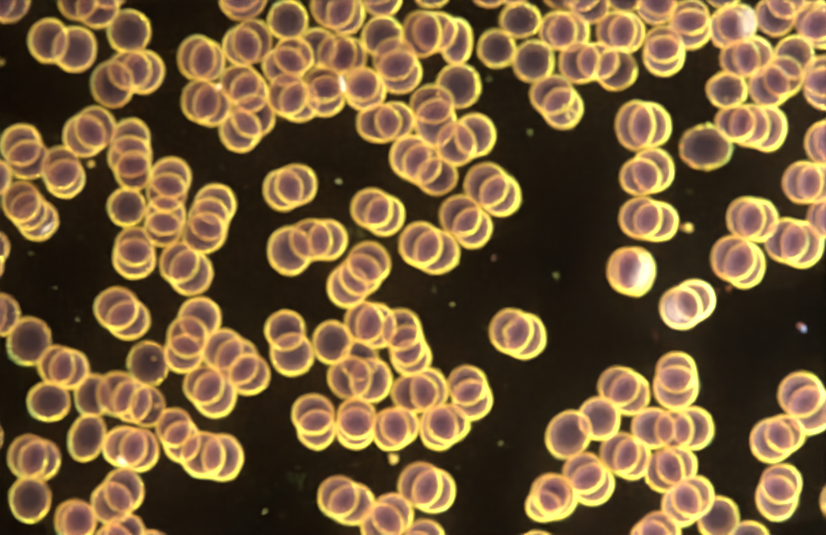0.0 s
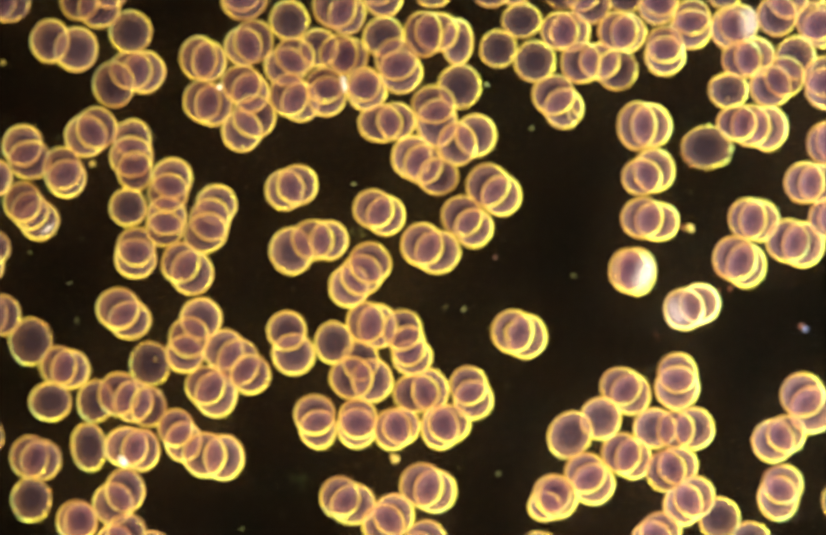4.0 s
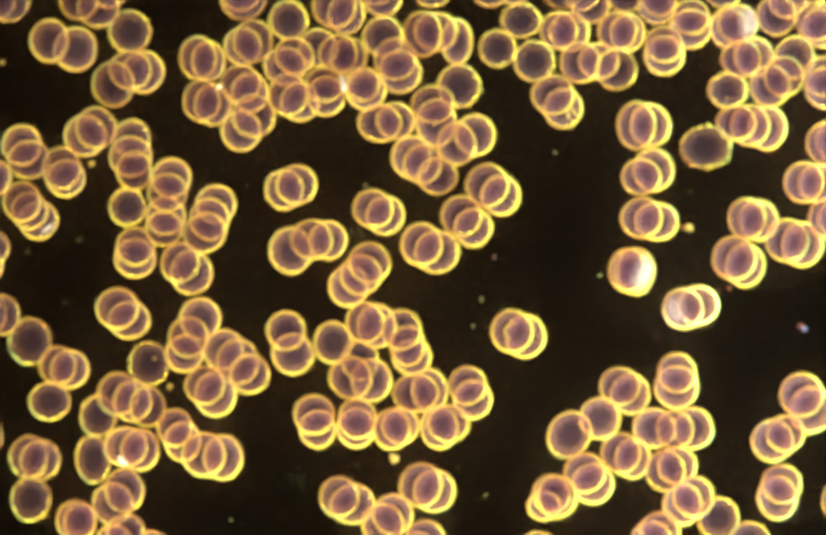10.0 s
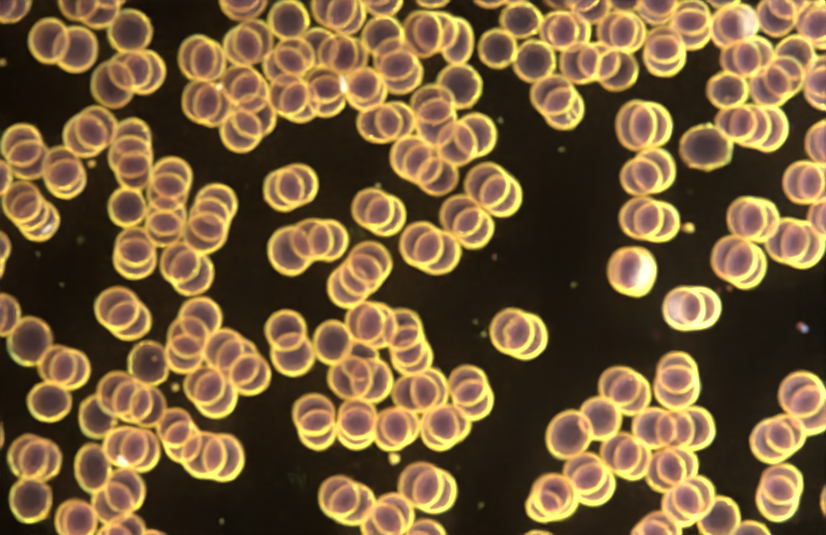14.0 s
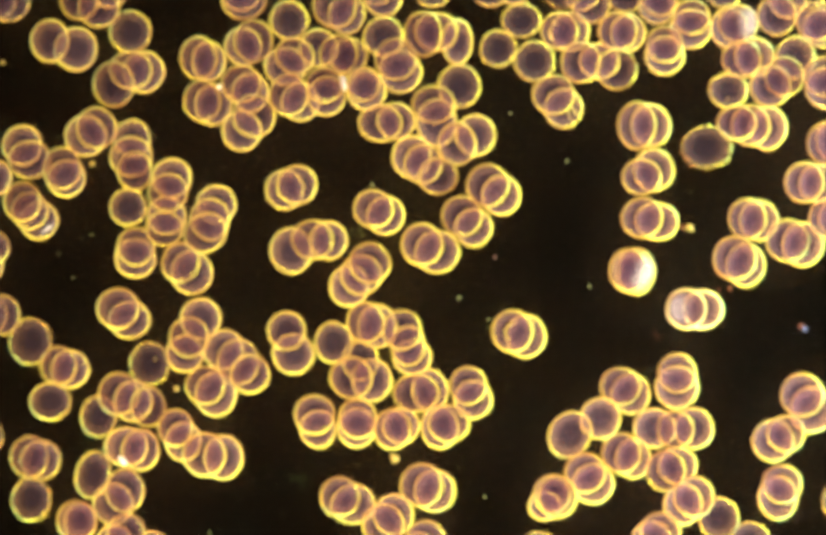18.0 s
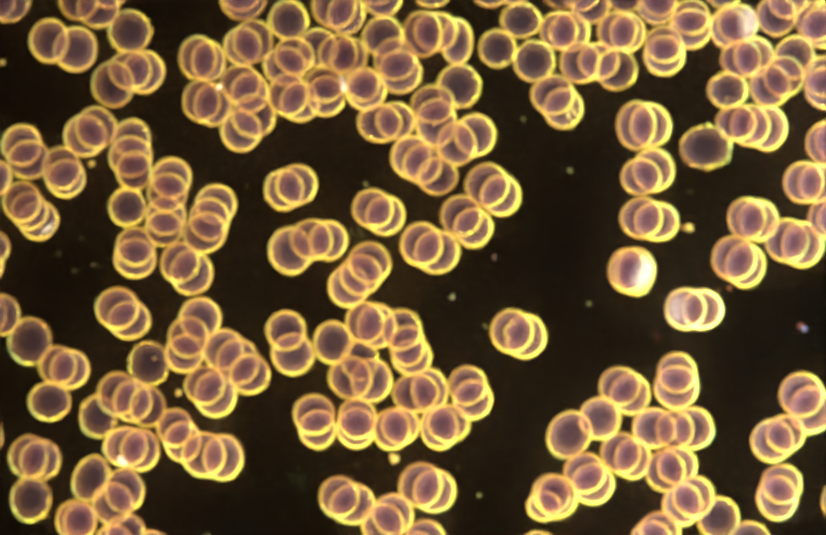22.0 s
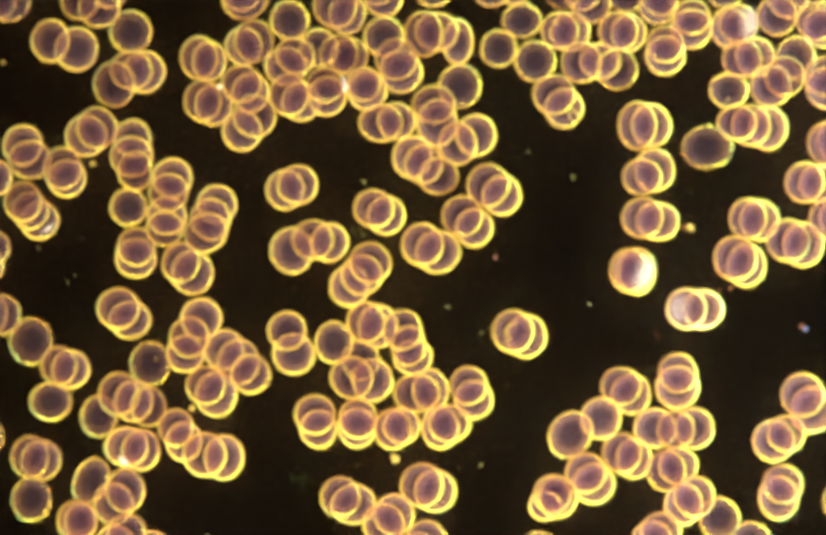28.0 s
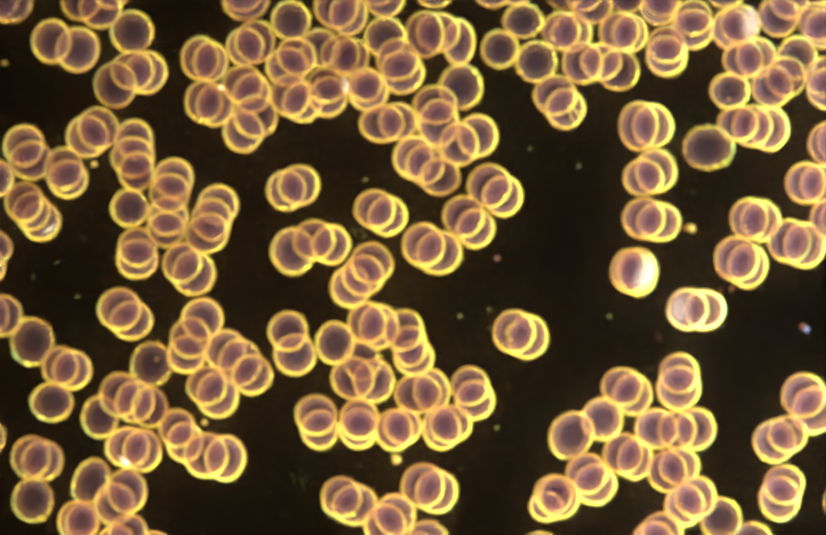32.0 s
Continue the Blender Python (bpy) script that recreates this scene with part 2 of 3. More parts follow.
made("housing", tube(RING_RADIUS + 0.01, RING_RADIUS + 0.09, -0.04, RING_TOP - FOOT), STOP, condenser, "blackened metal housing")


# ---- red blood cells ----
WAIST = 0.62


def cell_mesh(seed, mat, parted=True, steps=144, rows=16):
    """A biconcave disc of radius 1, thin in the middle and thickest towards the rim, its outline a little uneven; parted into the
    pale middle and the shining rim."""
    bm = bmesh.new()
    shift = Vector((seed * 7.3, seed * 3.1, 0))

    def ring(angle, side):
        r = math.sin(angle)
        h = 0.5 * math.cos(angle) * (0.207 + 2.003 * r * r - 1.123 * r ** 4)
        verts = []
        for i in range(steps):
            a = math.tau * i / steps
            c, s = math.cos(a), math.sin(a)
            wave = 1 + 0.035 * noise.noise(Vector((c, s, 0)) * 1.1 + shift) * r
            lift = 0.03 * noise.noise(Vector((c * r, s * r, 2)) * 1.5 + shift)
            verts.append(bm.verts.new((r * c * wave, r * s * wave, side * h + lift)))
        return verts

    angles = [math.pi / 2 * (i / rows) ** 0.85 for i in range(1, rows + 1)]
    loops = [ring(a, 1) for a in angles] + [ring(a, -1) for a in reversed(angles[:-1])]
    top, foot = bm.verts.new((0, 0, 0.1035)), bm.verts.new((0, 0, -0.1035))
    for i in range(steps):
        k = (i + 1) % steps
        bm.faces.new((top, loops[0][i], loops[0][k]))
        bm.faces.new((foot, loops[-1][k], loops[-1][i]))
        for a, b in zip(loops, loops[1:]):
            bm.faces.new((a[i], b[i], b[k], a[k]))
    bm.normal_update()
    middle = [f for f in bm.faces if f.calc_center_median().xy.length < WAIST]
    edge = [f for f in bm.faces if f.calc_center_median().xy.length >= WAIST]
    data = [cut("central_pallor", middle, mat), cut("rim", edge, mat)] if parted else cut("red_blood_cell", bm.faces[:], mat)
    bm.free()
    return data


def cut(name, faces, mat):
    """A mesh of some faces of a cell that keeps the whole cell's smooth shading."""
    verts = list({v: 0 for f in faces for v in f.verts})
    place = {v: i for i, v in enumerate(verts)}
    data = bpy.data.meshes.new(name)
    data.from_pydata([v.co[:] for v in verts], [], [[place[v] for v in f.verts] for f in faces])
    data.materials.append(mat)
    for face in data.polygons:
        face.use_smooth = True
    data.normals_split_custom_set_from_vertices([v.normal[:] for v in verts])
    return data


SHAPES = [cell_mesh(k, MEMBRANE) for k in range(9)]
DIM_SHAPES = [cell_mesh(k + 20, DIM_MEMBRANE) for k in range(6)]
PALE_SHAPES = [cell_mesh(k + 30, GLARE_MEMBRANE) for k in range(3)]
LAYER = 2.4
NUMBER = {1: "lying singly on slide", 2: "overlapping its neighbour", 3: "in stack of three",
          4: "in stack of four", 5: "in stack of five"}
count = 0
random.seed(5)


def rouleau(*cells, pale=False, tone=None):
    """Cells that stick together like spread coins: each has x, y, layer, two radii and a turn, in micrometres and
    degrees.
    tone: brightness put into their haze and rims, from 0 to 1."""
    global count
    stack = []
    for x, y, layer, rx, ry, turn in cells:
        shapes = PALE_SHAPES if pale else DIM_SHAPES if len(cells) == 1 else SHAPES
        ob = new("red_blood_cell")
        brightness = random.uniform(0.6, 0.86) if tone is None else tone
        for data, label in zip(shapes[count % len(shapes)], ("dim purplish middle", "shining pale rim" if pale else "shining golden rim")):
            piece = new(data.name.split(".")[0], data)
            piece.parent = ob
            piece.color = (1, 1, 1, brightness)
            piece["label"] = label
        swell = 4.2 if len(cells) == 1 else 4.6
        ob.matrix_basis = pose(x * UM, y * UM, (swell / 3 + layer * LAYER) * UM, 0, 0, turn) @ Matrix.Diagonal((rx * UM, ry * UM, swell * UM, 1))
        tagged(ob, ("red blood cell with whitish glare on rim " if pale else "translucent red blood cell with golden rim ") + NUMBER[len(cells)], "blood cell", "red blood cells")
        count += 1
        stack.append(ob)
    return stack


rouleau((-67.24, 44.31, 1, 3.59, 3.51, 0), (-69.51, 44.65, 0, 3.34, 3.34, 0), tone=0.45)
rouleau((-55.37, 44.33, 2, 3.23, 3.32, 0), (-52.33, 43.26, 1, 3.51, 3.42, 0), (-50.77, 46.76, 0, 3.43, 3.43, 0))
rouleau((-60.40, 37.74, 1, 3.24, 3.59, 0), (-56.31, 36.47, 0, 3.61, 3.70, 0))
rouleau((-47.25, 39.42, 0, 3.52, 3.52, 0))
rouleau((-49.61, 30.35, 2, 3.49, 3.76, 0), (-46.90, 32.83, 1, 3.59, 3.24, 0), (-44.96, 32.69, 0, 3.52, 3.52, 0))
rouleau((-35.68, 34.85, 1, 3.16, 3.59, 0), (-34.14, 34.45, 0, 2.90, 3.34, 0))
rouleau((-35.06, 27.75, 1, 3.16, 3.42, 0), (-33.35, 27.23, 0, 3.17, 3.52, 0))
rouleau((-26.56, 37.65, 1, 3.33, 3.59, 0), (-28.33, 36.91, 0, 3.17, 3.17, 0))
rouleau((-28.58, 30.55, 1, 3.42, 3.16, 0), (-27.19, 29.17, 0, 3.17, 3.34, 0), tone=0.9)
rouleau((-28.59, 22.83, 0, 3.34, 3.43, 0), (-26.38, 25.11, 2, 3.58, 3.58, 0))
rouleau((-28.14, 44.75, 1, 3.86, 3.59, 0), (-28.77, 46.24, 0, 3.43, 3.43, 0))
rouleau((-20.68, 41.31, 0, 3.26, 3.34, 0))
rouleau((-12.97, 43.61, 1, 3.68, 3.86, 0), (-11.09, 42.28, 0, 3.17, 3.34, 0))
rouleau((-5.00, 45.10, 1, 3.33, 3.42, 0), (-6.07, 47.20, 0, 3.34, 3.34, 0))
rouleau((-4.93, 38.58, 0, 3.43, 3.34, 0))
rouleau((-2.11, 32.69, 0, 3.61, 3.61, 0), (-2.81, 34.67, 1, 3.59, 3.51, 45))
rouleau((-15.75, 36.73, 0, 3.26, 3.17, 0))
rouleau((-12.31, 35.33, 2, 3.23, 3.32, 0), (-10.69, 35.11, 1, 3.16, 3.16, 0))
rouleau((-8.21, 30.35, 2, 2.88, 2.88, 0), (-7.74, 29.52, 0, 3.34, 3.34, 0))
rouleau((-21.29, 33.57, 0, 3.52, 3.26, 0), (-19.64, 35.20, 1, 3.33, 3.07, -30))
rouleau((-18.83, 27.67, 0, 3.34, 3.26, 0), (-20.69, 28.71, 1, 3.33, 3.59, 0))
rouleau((-14.62, 30.15, 3, 3.22, 2.96, 0), (-14.38, 28.53, 1, 3.24, 3.33, 0))
rouleau((1.66, 38.74, 2, 3.23, 3.84, 0), (3.86, 39.23, 1, 3.68, 3.24, 0), (7.39, 37.70, 0, 2.64, 3.78, 0))
rouleau((3.34, 46.76, 0, 3.34, 3.34, 0))
rouleau((7.74, 30.31, 0, 3.61, 3.70, 0))
rouleau((14.25, 36.56, 0, 3.08, 3.17, 0))
rouleau((18.12, 41.31, 0, 3.34, 2.90, 0))
rouleau((20.32, 34.45, 0, 3.43, 3.43, 0))
rouleau((12.97, 46.86, 1, 3.51, 3.51, 0), (16.80, 47.47, 0, 3.52, 3.52, 0))
rouleau((3.42, 27.13, 1, 3.59, 3.16, 0), (3.96, 24.15, 0, 3.43, 3.96, 0))
rouleau((-2.82, 24.42, 0, 3.26, 3.08, 0), (-5.44, 24.06, 1, 3.68, 3.16, 0))
rouleau((7.36, 20.56, 1, 3.24, 3.59, 0), (10.47, 22.04, 0, 3.34, 3.52, 0))
rouleau((4.19, 15.15, 2, 3.32, 3.06, 0), (1.67, 17.23, 1, 3.24, 3.33, 0), (-0.18, 18.43, 0, 3.34, 3.61, 0))
rouleau((12.45, 13.63, 1, 3.59, 3.59, -30), (14.69, 12.01, 0, 3.34, 3.34, 0))
rouleau((8.15, 8.55, 1, 3.42, 3.42, 0), (10.12, 6.64, 0, 3.17, 3.26, 0))
rouleau((1.49, 3.81, 1, 3.51, 3.59, 0), (4.05, 2.60, 0, 3.78, 3.61, 0))
rouleau((-6.57, 9.77, 1, 3.42, 3.16, -15), (-4.58, 8.67, 0, 3.26, 3.26, 0))
rouleau((-19.29, 13.72, 1, 3.42, 3.33, 0), (-21.38, 12.98, 0, 3.26, 3.34, 0))
_, _, c62 = rouleau((-20.32, 2.77, 0, 3.61, 3.87, 0), (-16.74, 4.60, 1, 3.51, 3.33, 0), (-14.08, 4.53, 0, 3.17, 3.26, 0))
rouleau((-7.16, 0.74, 2, 3.49, 3.41, 0), (-8.60, -1.25, 1, 3.50, 3.42, 0), (-10.65, -3.12, 0, 3.34, 3.43, 0), tone=0.92)
rouleau((-63.82, 17.93, 1, 3.59, 3.24, 0), (-65.28, 20.37, 0, 3.34, 3.43, 0), (-70.21, 15.00, 0, 3.26, 3.17, 0))
rouleau((-64.72, 10.87, 2, 3.14, 3.32, 0), (-63.73, 9.42, 1, 3.07, 3.16, 0), (-62.47, 7.87, 0, 3.26, 3.26, 0))
rouleau((-52.68, 23.19, 1, 3.42, 3.51, 0), (-54.64, 21.95, 0, 3.52, 3.52, 0))
rouleau((-58.17, 16.46, 2, 3.23, 3.49, 0), (-57.89, 14.91, 0, 3.26, 3.17, 0))
rouleau((-46.12, 16.03, 2, 2.97, 3.32, 0), (-46.90, 18.45, 1, 3.59, 3.42, 0), (-46.90, 21.42, 0, 3.17, 3.26, 0))
rouleau((-47.60, 10.07, 0, 3.08, 3.17, 0))
rouleau((-46.11, 3.46, 1, 3.16, 3.24, 0), (-46.37, 1.54, 0, 3.43, 3.34, 0))
rouleau((-41.22, 6.42, 2, 3.14, 2.97, 0), (-41.18, 8.67, 0, 3.34, 3.26, 0), (-40.76, 12.49, 1, 3.33, 3.24, 0), (-40.30, 14.91, 0, 3.34, 3.34, 0))
rouleau((-34.41, 5.72, 2, 3.67, 3.23, 30), (-33.75, 8.02, 1, 3.33, 3.51, 0), (-32.82, 10.51, 0, 3.34, 3.26, 0))
rouleau((-38.66, 0.83, 1, 3.42, 3.16, 60), (-36.95, -0.84, 0, 3.52, 3.78, 0))
rouleau((-70.31, 3.29, 1, 3.24, 2.98, 0), (-71.62, 0.40, 0, 3.26, 3.17, 0))
rouleau((-68.55, -7.93, 1, 3.24, 3.42, 0), (-70.91, -7.87, 0, 3.26, 3.26, 0), tone=0.5)
rouleau((-63.88, -12.36, 0, 3.61, 3.96, 0), tone=0.5)
rouleau((-49.09, -6.88, 1, 3.59, 3.42, 0), (-47.34, -8.75, 0, 3.52, 3.17, 0))
rouleau((-43.99, -16.06, 0, 3.43, 3.70, 0), tone=0.42)
rouleau((-59.00, -16.35, 1, 3.07, 3.24, 0), (-57.28, -17.02, 0, 3.26, 3.26, 0))
rouleau((-60.62, -22.39, 0, 3.52, 3.17, 0))
rouleau((-63.82, -31.51, 1, 3.24, 3.59, 0), (-62.20, -32.16, 0, 3.43, 3.34, 0), tone=0.5)
rouleau((-63.79, -38.76, 0, 3.34, 3.70, 0), tone=0.5)
rouleau((-71.71, -28.37, 0, 3.34, 3.34, 0), tone=0.5)
loose1, = rouleau((-53.32, -33.21, 0, 2.90, 4.05, 0))
loose2, = rouleau((-52.53, -24.86, 0, 3.08, 3.52, 0))
rouleau((-43.93, -23.10, 2, 2.97, 3.41, 0), (-46.72, -22.30, 0, 3.26, 3.52, 0), (-49.00, -21.08, 1, 3.42, 3.59, 0))
rouleau((-45.32, -30.37, 1, 3.24, 3.51, 0), (-47.86, -29.96, 0, 3.70, 3.34, 0), tone=0.98)
rouleau((-39.54, -26.69, 1, 2.98, 3.16, 0), (-38.36, -29.08, 0, 3.08, 3.34, 0), (-34.71, -31.16, 1, 3.68, 3.68, 0), (-31.67, -31.72, 0, 3.34, 3.78, 0), tone=0.98)
rouleau((-47.95, -37.12, 1, 3.24, 3.68, 0), (-50.06, -39.46, 0, 3.43, 3.52, 0))
rouleau((-56.02, -42.12, 1, 3.33, 3.33, 0), (-55.52, -42.45, 0, 2.82, 3.17, 0))
rouleau((-47.69, -44.31, 1, 3.24, 3.33, 0), (-49.80, -46.32, 0, 3.26, 3.34, 0), (-43.64, -47.38, 0, 3.26, 3.34, 0))
rouleau((-37.26, -11.62, 1, 3.33, 3.42, 0), (-35.46, -8.58, 0, 3.43, 3.52, 0), (-38.10, -14.39, 0, 3.17, 3.17, 0))
rouleau((-26.99, -17.69, 2, 3.32, 3.32, 0), (-29.10, -15.74, 1, 3.59, 3.86, 0), (-31.59, -13.77, 0, 3.43, 3.43, 0))
rouleau((-34.54, -19.59, 1, 3.33, 3.24, 0), (-32.91, -21.16, 0, 3.52, 3.78, 0))
rouleau((-21.04, -10.56, 1, 3.24, 3.24, 0), (-19.97, -14.47, 0, 3.52, 3.43, 0))
rouleau((-13.29, -12.54, 0, 3.17, 3.52, 0))
rouleau((-7.89, -9.16, 1, 3.24, 3.42, 0), (-5.98, -9.81, 0, 3.34, 3.70, 0), (-1.83, -10.35, 2, 3.32, 3.32, 0), (-0.79, -13.02, 1, 2.89, 3.42, 0), (-0.09, -15.00, 0, 3.26, 2.99, 0))
rouleau((-8.80, -15.50, 0, 3.10, 3.35, 0), tone=0.55)
rouleau((-10.26, -18.37, 1, 3.59, 3.51, 0), (-6.86, -18.87, 0, 3.43, 3.61, 0))
rouleau((0.53, -20.91, 1, 3.86, 3.24, 0), (2.82, -20.54, 0, 3.08, 3.52, 0))
rouleau((9.20, -19.68, 1, 3.16, 3.24, 0), (10.03, -22.04, 0, 3.26, 3.26, 0))
rouleau((-16.39, -24.50, 1, 3.42, 3.33, -30), (-15.84, -26.97, 0, 3.08, 3.26, 0))
rouleau((-9.20, -25.20, 1, 3.24, 3.33, 0), (-9.41, -26.79, 0, 3.26, 3.34, 0), tone=0.92)
rouleau((-3.42, -26.96, 1, 3.16, 3.42, 0), (-2.02, -26.44, 0, 3.17, 3.08, 0), tone=0.92)
rouleau((4.49, -26.70, 0, 3.17, 3.70, 0), (5.96, -25.99, 1, 3.51, 3.16, 0))
rouleau((-12.19, -38.18, 1, 3.33, 3.33, 0), (-10.03, -39.55, 0, 3.78, 3.34, 0))
rouleau((1.40, -36.25, 1, 3.59, 3.68, 0), (3.61, -37.35, 0, 3.52, 3.52, 0))
rouleau((-3.26, -41.31, 0, 3.43, 3.43, 0), (-4.91, -42.82, 1, 3.51, 3.51, 0))
rouleau((2.10, -45.37, 1, 3.33, 3.33, 0), (0.97, -47.47, 0, 3.26, 3.26, 0))
dimpled, _ = rouleau((16.57, -10.65, 1, 3.51, 3.59, 0), (18.83, -11.48, 0, 3.43, 3.61, 0))
rouleau((26.12, -27.83, 1, 3.51, 4.12, -30), (31.32, -25.21, 0, 3.43, 3.52, 0))
rouleau((34.54, -19.77, 1, 3.42, 3.16, 0), (36.34, -21.16, 0, 3.34, 3.43, 0))
rouleau((44.01, -17.58, 1, 3.24, 3.33, 0), (44.08, -20.02, 0, 3.61, 3.70, 0), tone=0.95)
rouleau((40.38, -26.88, 0, 3.61, 3.34, 0), (43.66, -26.96, 1, 3.16, 3.24, 0), (46.90, -26.88, 0, 3.34, 3.43, 0))
rouleau((34.71, -30.90, 1, 3.33, 3.42, 0), (36.78, -31.89, 0, 2.99, 3.43, 0))
rouleau((44.17, -33.13, 0, 3.34, 3.17, 0), (42.08, -33.88, 1, 3.33, 3.42, 0))
rouleau((28.67, -34.23, 1, 3.42, 3.33, 0), (30.09, -36.12, 0, 3.52, 3.43, 0), tone=0.92)
rouleau((23.14, -37.74, 1, 3.16, 3.24, 0), (23.93, -38.04, 2, 3.32, 3.58, 0), (22.00, -39.81, 0, 2.82, 2.46, 0), tone=0.98)
rouleau((45.14, -39.55, 0, 3.26, 3.52, 0), (46.72, -38.18, 1, 3.42, 3.42, 0), tone=0.95)
rouleau((50.95, -41.70, 1, 3.40, 3.42, 0))
rouleau((41.20, -44.05, 1, 3.42, 3.33, 0), (39.94, -45.62, 0, 3.43, 3.34, 0), tone=0.92)
rouleau((56.40, -45.80, 0, 3.34, 3.34, 0))
rouleau((20.94, -47.38, 0, 3.34, 3.34, 0))
rouleau((64.78, -21.26, 1, 3.68, 3.68, 0), (66.60, -23.80, 0, 3.78, 3.87, 0), tone=0.9)
rouleau((60.18, -28.90, 0, 3.52, 3.61, 0), (62.06, -27.66, 1, 3.24, 3.07, 0))
rouleau((61.45, -36.07, 1, 3.33, 3.24, 0), (60.97, -38.49, 0, 3.34, 3.70, 0))
rouleau((71.79, -38.93, 0, 3.43, 3.52, 0))
rouleau((37.26, 23.62, 1, 3.24, 4.03, 0), (39.68, 23.71, 0, 3.43, 3.61, 0))
rouleau((38.05, 15.03, 1, 3.33, 3.07, 0), (40.21, 16.23, 0, 3.43, 3.61, 0))
rouleau((38.13, 8.28, 1, 3.51, 3.42, 0), (40.74, 7.70, 0, 3.70, 3.17, -10))
rouleau((49.09, 20.10, 0, 4.31, 3.61, 0), tone=0.34)
rouleau((53.71, 23.97, 2, 3.32, 2.97, 0), (56.19, 23.62, 1, 3.33, 3.42, 0), (59.21, 23.27, 0, 3.26, 3.70, 0), tone=0.95)
rouleau((52.70, 29.61, 0, 3.26, 2.99, 0))
rouleau((68.90, 20.64, 1, 3.42, 3.59, 0), (70.74, 21.25, 0, 3.52, 3.52, 0))
rouleau((65.13, 14.16, 1, 3.33, 3.42, 0), (67.57, 14.03, 0, 3.26, 3.26, 0), tone=0.98)
rouleau((69.34, 8.11, 1, 3.51, 3.42, 0), (71.09, 8.14, 0, 3.43, 3.34, 0), tone=0.9)
rouleau((55.67, 8.11, 1, 3.16, 3.42, 0), (57.72, 7.87, 0, 3.34, 3.43, 0))
rouleau((62.33, 4.43, 1, 3.59, 3.59, 0), (65.11, 3.83, 0, 3.52, 3.78, 0))
rouleau((53.56, 1.53, 1, 3.68, 3.68, 0), (55.52, 0.40, 0, 3.34, 3.70, 0))
rouleau((35.63, -0.48, 2, 3.14, 3.67, 0), (37.17, -0.66, 1, 3.16, 3.94, 0), (36.60, -0.57, 0, 3.08, 3.70, 0))
glare_pair_a, glare_pair_b = rouleau((45.32, -6.62, 1, 3.42, 3.42, 0), (47.95, -6.64, 0, 3.43, 3.34, 0), pale=True)
nicked, _ = rouleau((24.37, 39.40, 1, 3.16, 3.16, 0), (26.22, 39.37, 0, 3.34, 3.34, 0))
rouleau((27.96, 34.14, 1, 3.42, 3.42, 0), (31.15, 34.45, 0, 3.43, 3.08, 0))
rouleau((33.80, 32.88, 2, 3.41, 3.41, 0))
rouleau((34.10, 39.32, 1, 3.33, 3.24, 0), (35.90, 39.20, 0, 2.99, 3.17, 0))
_, creased = rouleau((23.41, 28.71, 1, 3.59, 3.33, 0), (25.16, 26.62, 0, 3.26, 3.34, 0))
rouleau((41.90, 37.12, 1, 3.16, 3.07, 0), (42.06, 35.41, 0, 3.34, 3.34, 0))
rouleau((46.37, 41.68, 1, 3.07, 2.98, 0), (46.46, 39.90, 0, 3.52, 3.34, 0))
rouleau((41.11, 44.93, 1, 3.07, 3.16, 0), (40.82, 43.95, 0, 3.26, 3.34, 0))
rouleau((35.42, 45.63, 1, 3.16, 3.24, 0))
rouleau((29.63, 43.79, 1, 3.24, 3.24, 0), (28.24, 46.24, 0, 3.34, 3.34, 0))
rouleau((24.80, 46.25, 2, 3.41, 3.41, 0))
rouleau((54.09, 40.54, 1, 3.33, 3.24, 0), (52.79, 39.99, 0, 3.17, 3.34, 0))
rouleau((52.00, 46.68, 0, 3.34, 3.34, 0))
rouleau((54.70, 34.67, 1, 3.33, 3.16, 0), (57.01, 35.15, 0, 3.34, 3.34, 0))
rouleau((60.57, 41.95, 1, 3.33, 3.42, 0), (62.56, 44.92, 0, 3.26, 3.34, 0))
rouleau((67.15, 40.98, 1, 3.42, 3.33, 0), (68.45, 39.99, 0, 3.43, 3.34, 0))
rouleau((63.88, 35.06, 0, 3.34, 3.61, 0))
rouleau((61.57, 31.66, 2, 3.32, 3.32, 0), (59.52, 30.20, 1, 3.42, 3.51, 0))
rouleau((68.55, 31.78, 1, 3.51, 3.42, 0), (69.16, 29.96, 0, 3.61, 3.52, 0))
rouleau((65.33, 46.07, 2, 3.32, 3.32, 0))


GLARE_DISC = cell_mesh(11, GLARE, parted=False)


def glare_patch(x, y, layer, rx, ry, turn):
    """An added translucent disc over a cell's edge that paints the white glare there."""
    # bears the cells' name, but is only an added patch of glare
    ob = new("red_blood_cell", GLARE_DISC)
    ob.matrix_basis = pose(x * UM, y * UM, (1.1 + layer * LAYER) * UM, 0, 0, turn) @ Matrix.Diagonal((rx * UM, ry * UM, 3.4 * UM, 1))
    return tagged(ob, "added patch of white glare over a red blood cell", "blood cell", "red blood cells")


glare_patch(37.55, -0.75, 3, 2.45, 3.2, -20)
glare_patch(55.05, 40.45, 3, 2.1, 3.0, 0)
glare_patch(-60.84, 6.62, 1, 0.53, 1.75, -53)
glare_r = glare_patch(43.40, -6.91, 1.2, 2.4, 3.0, 180)


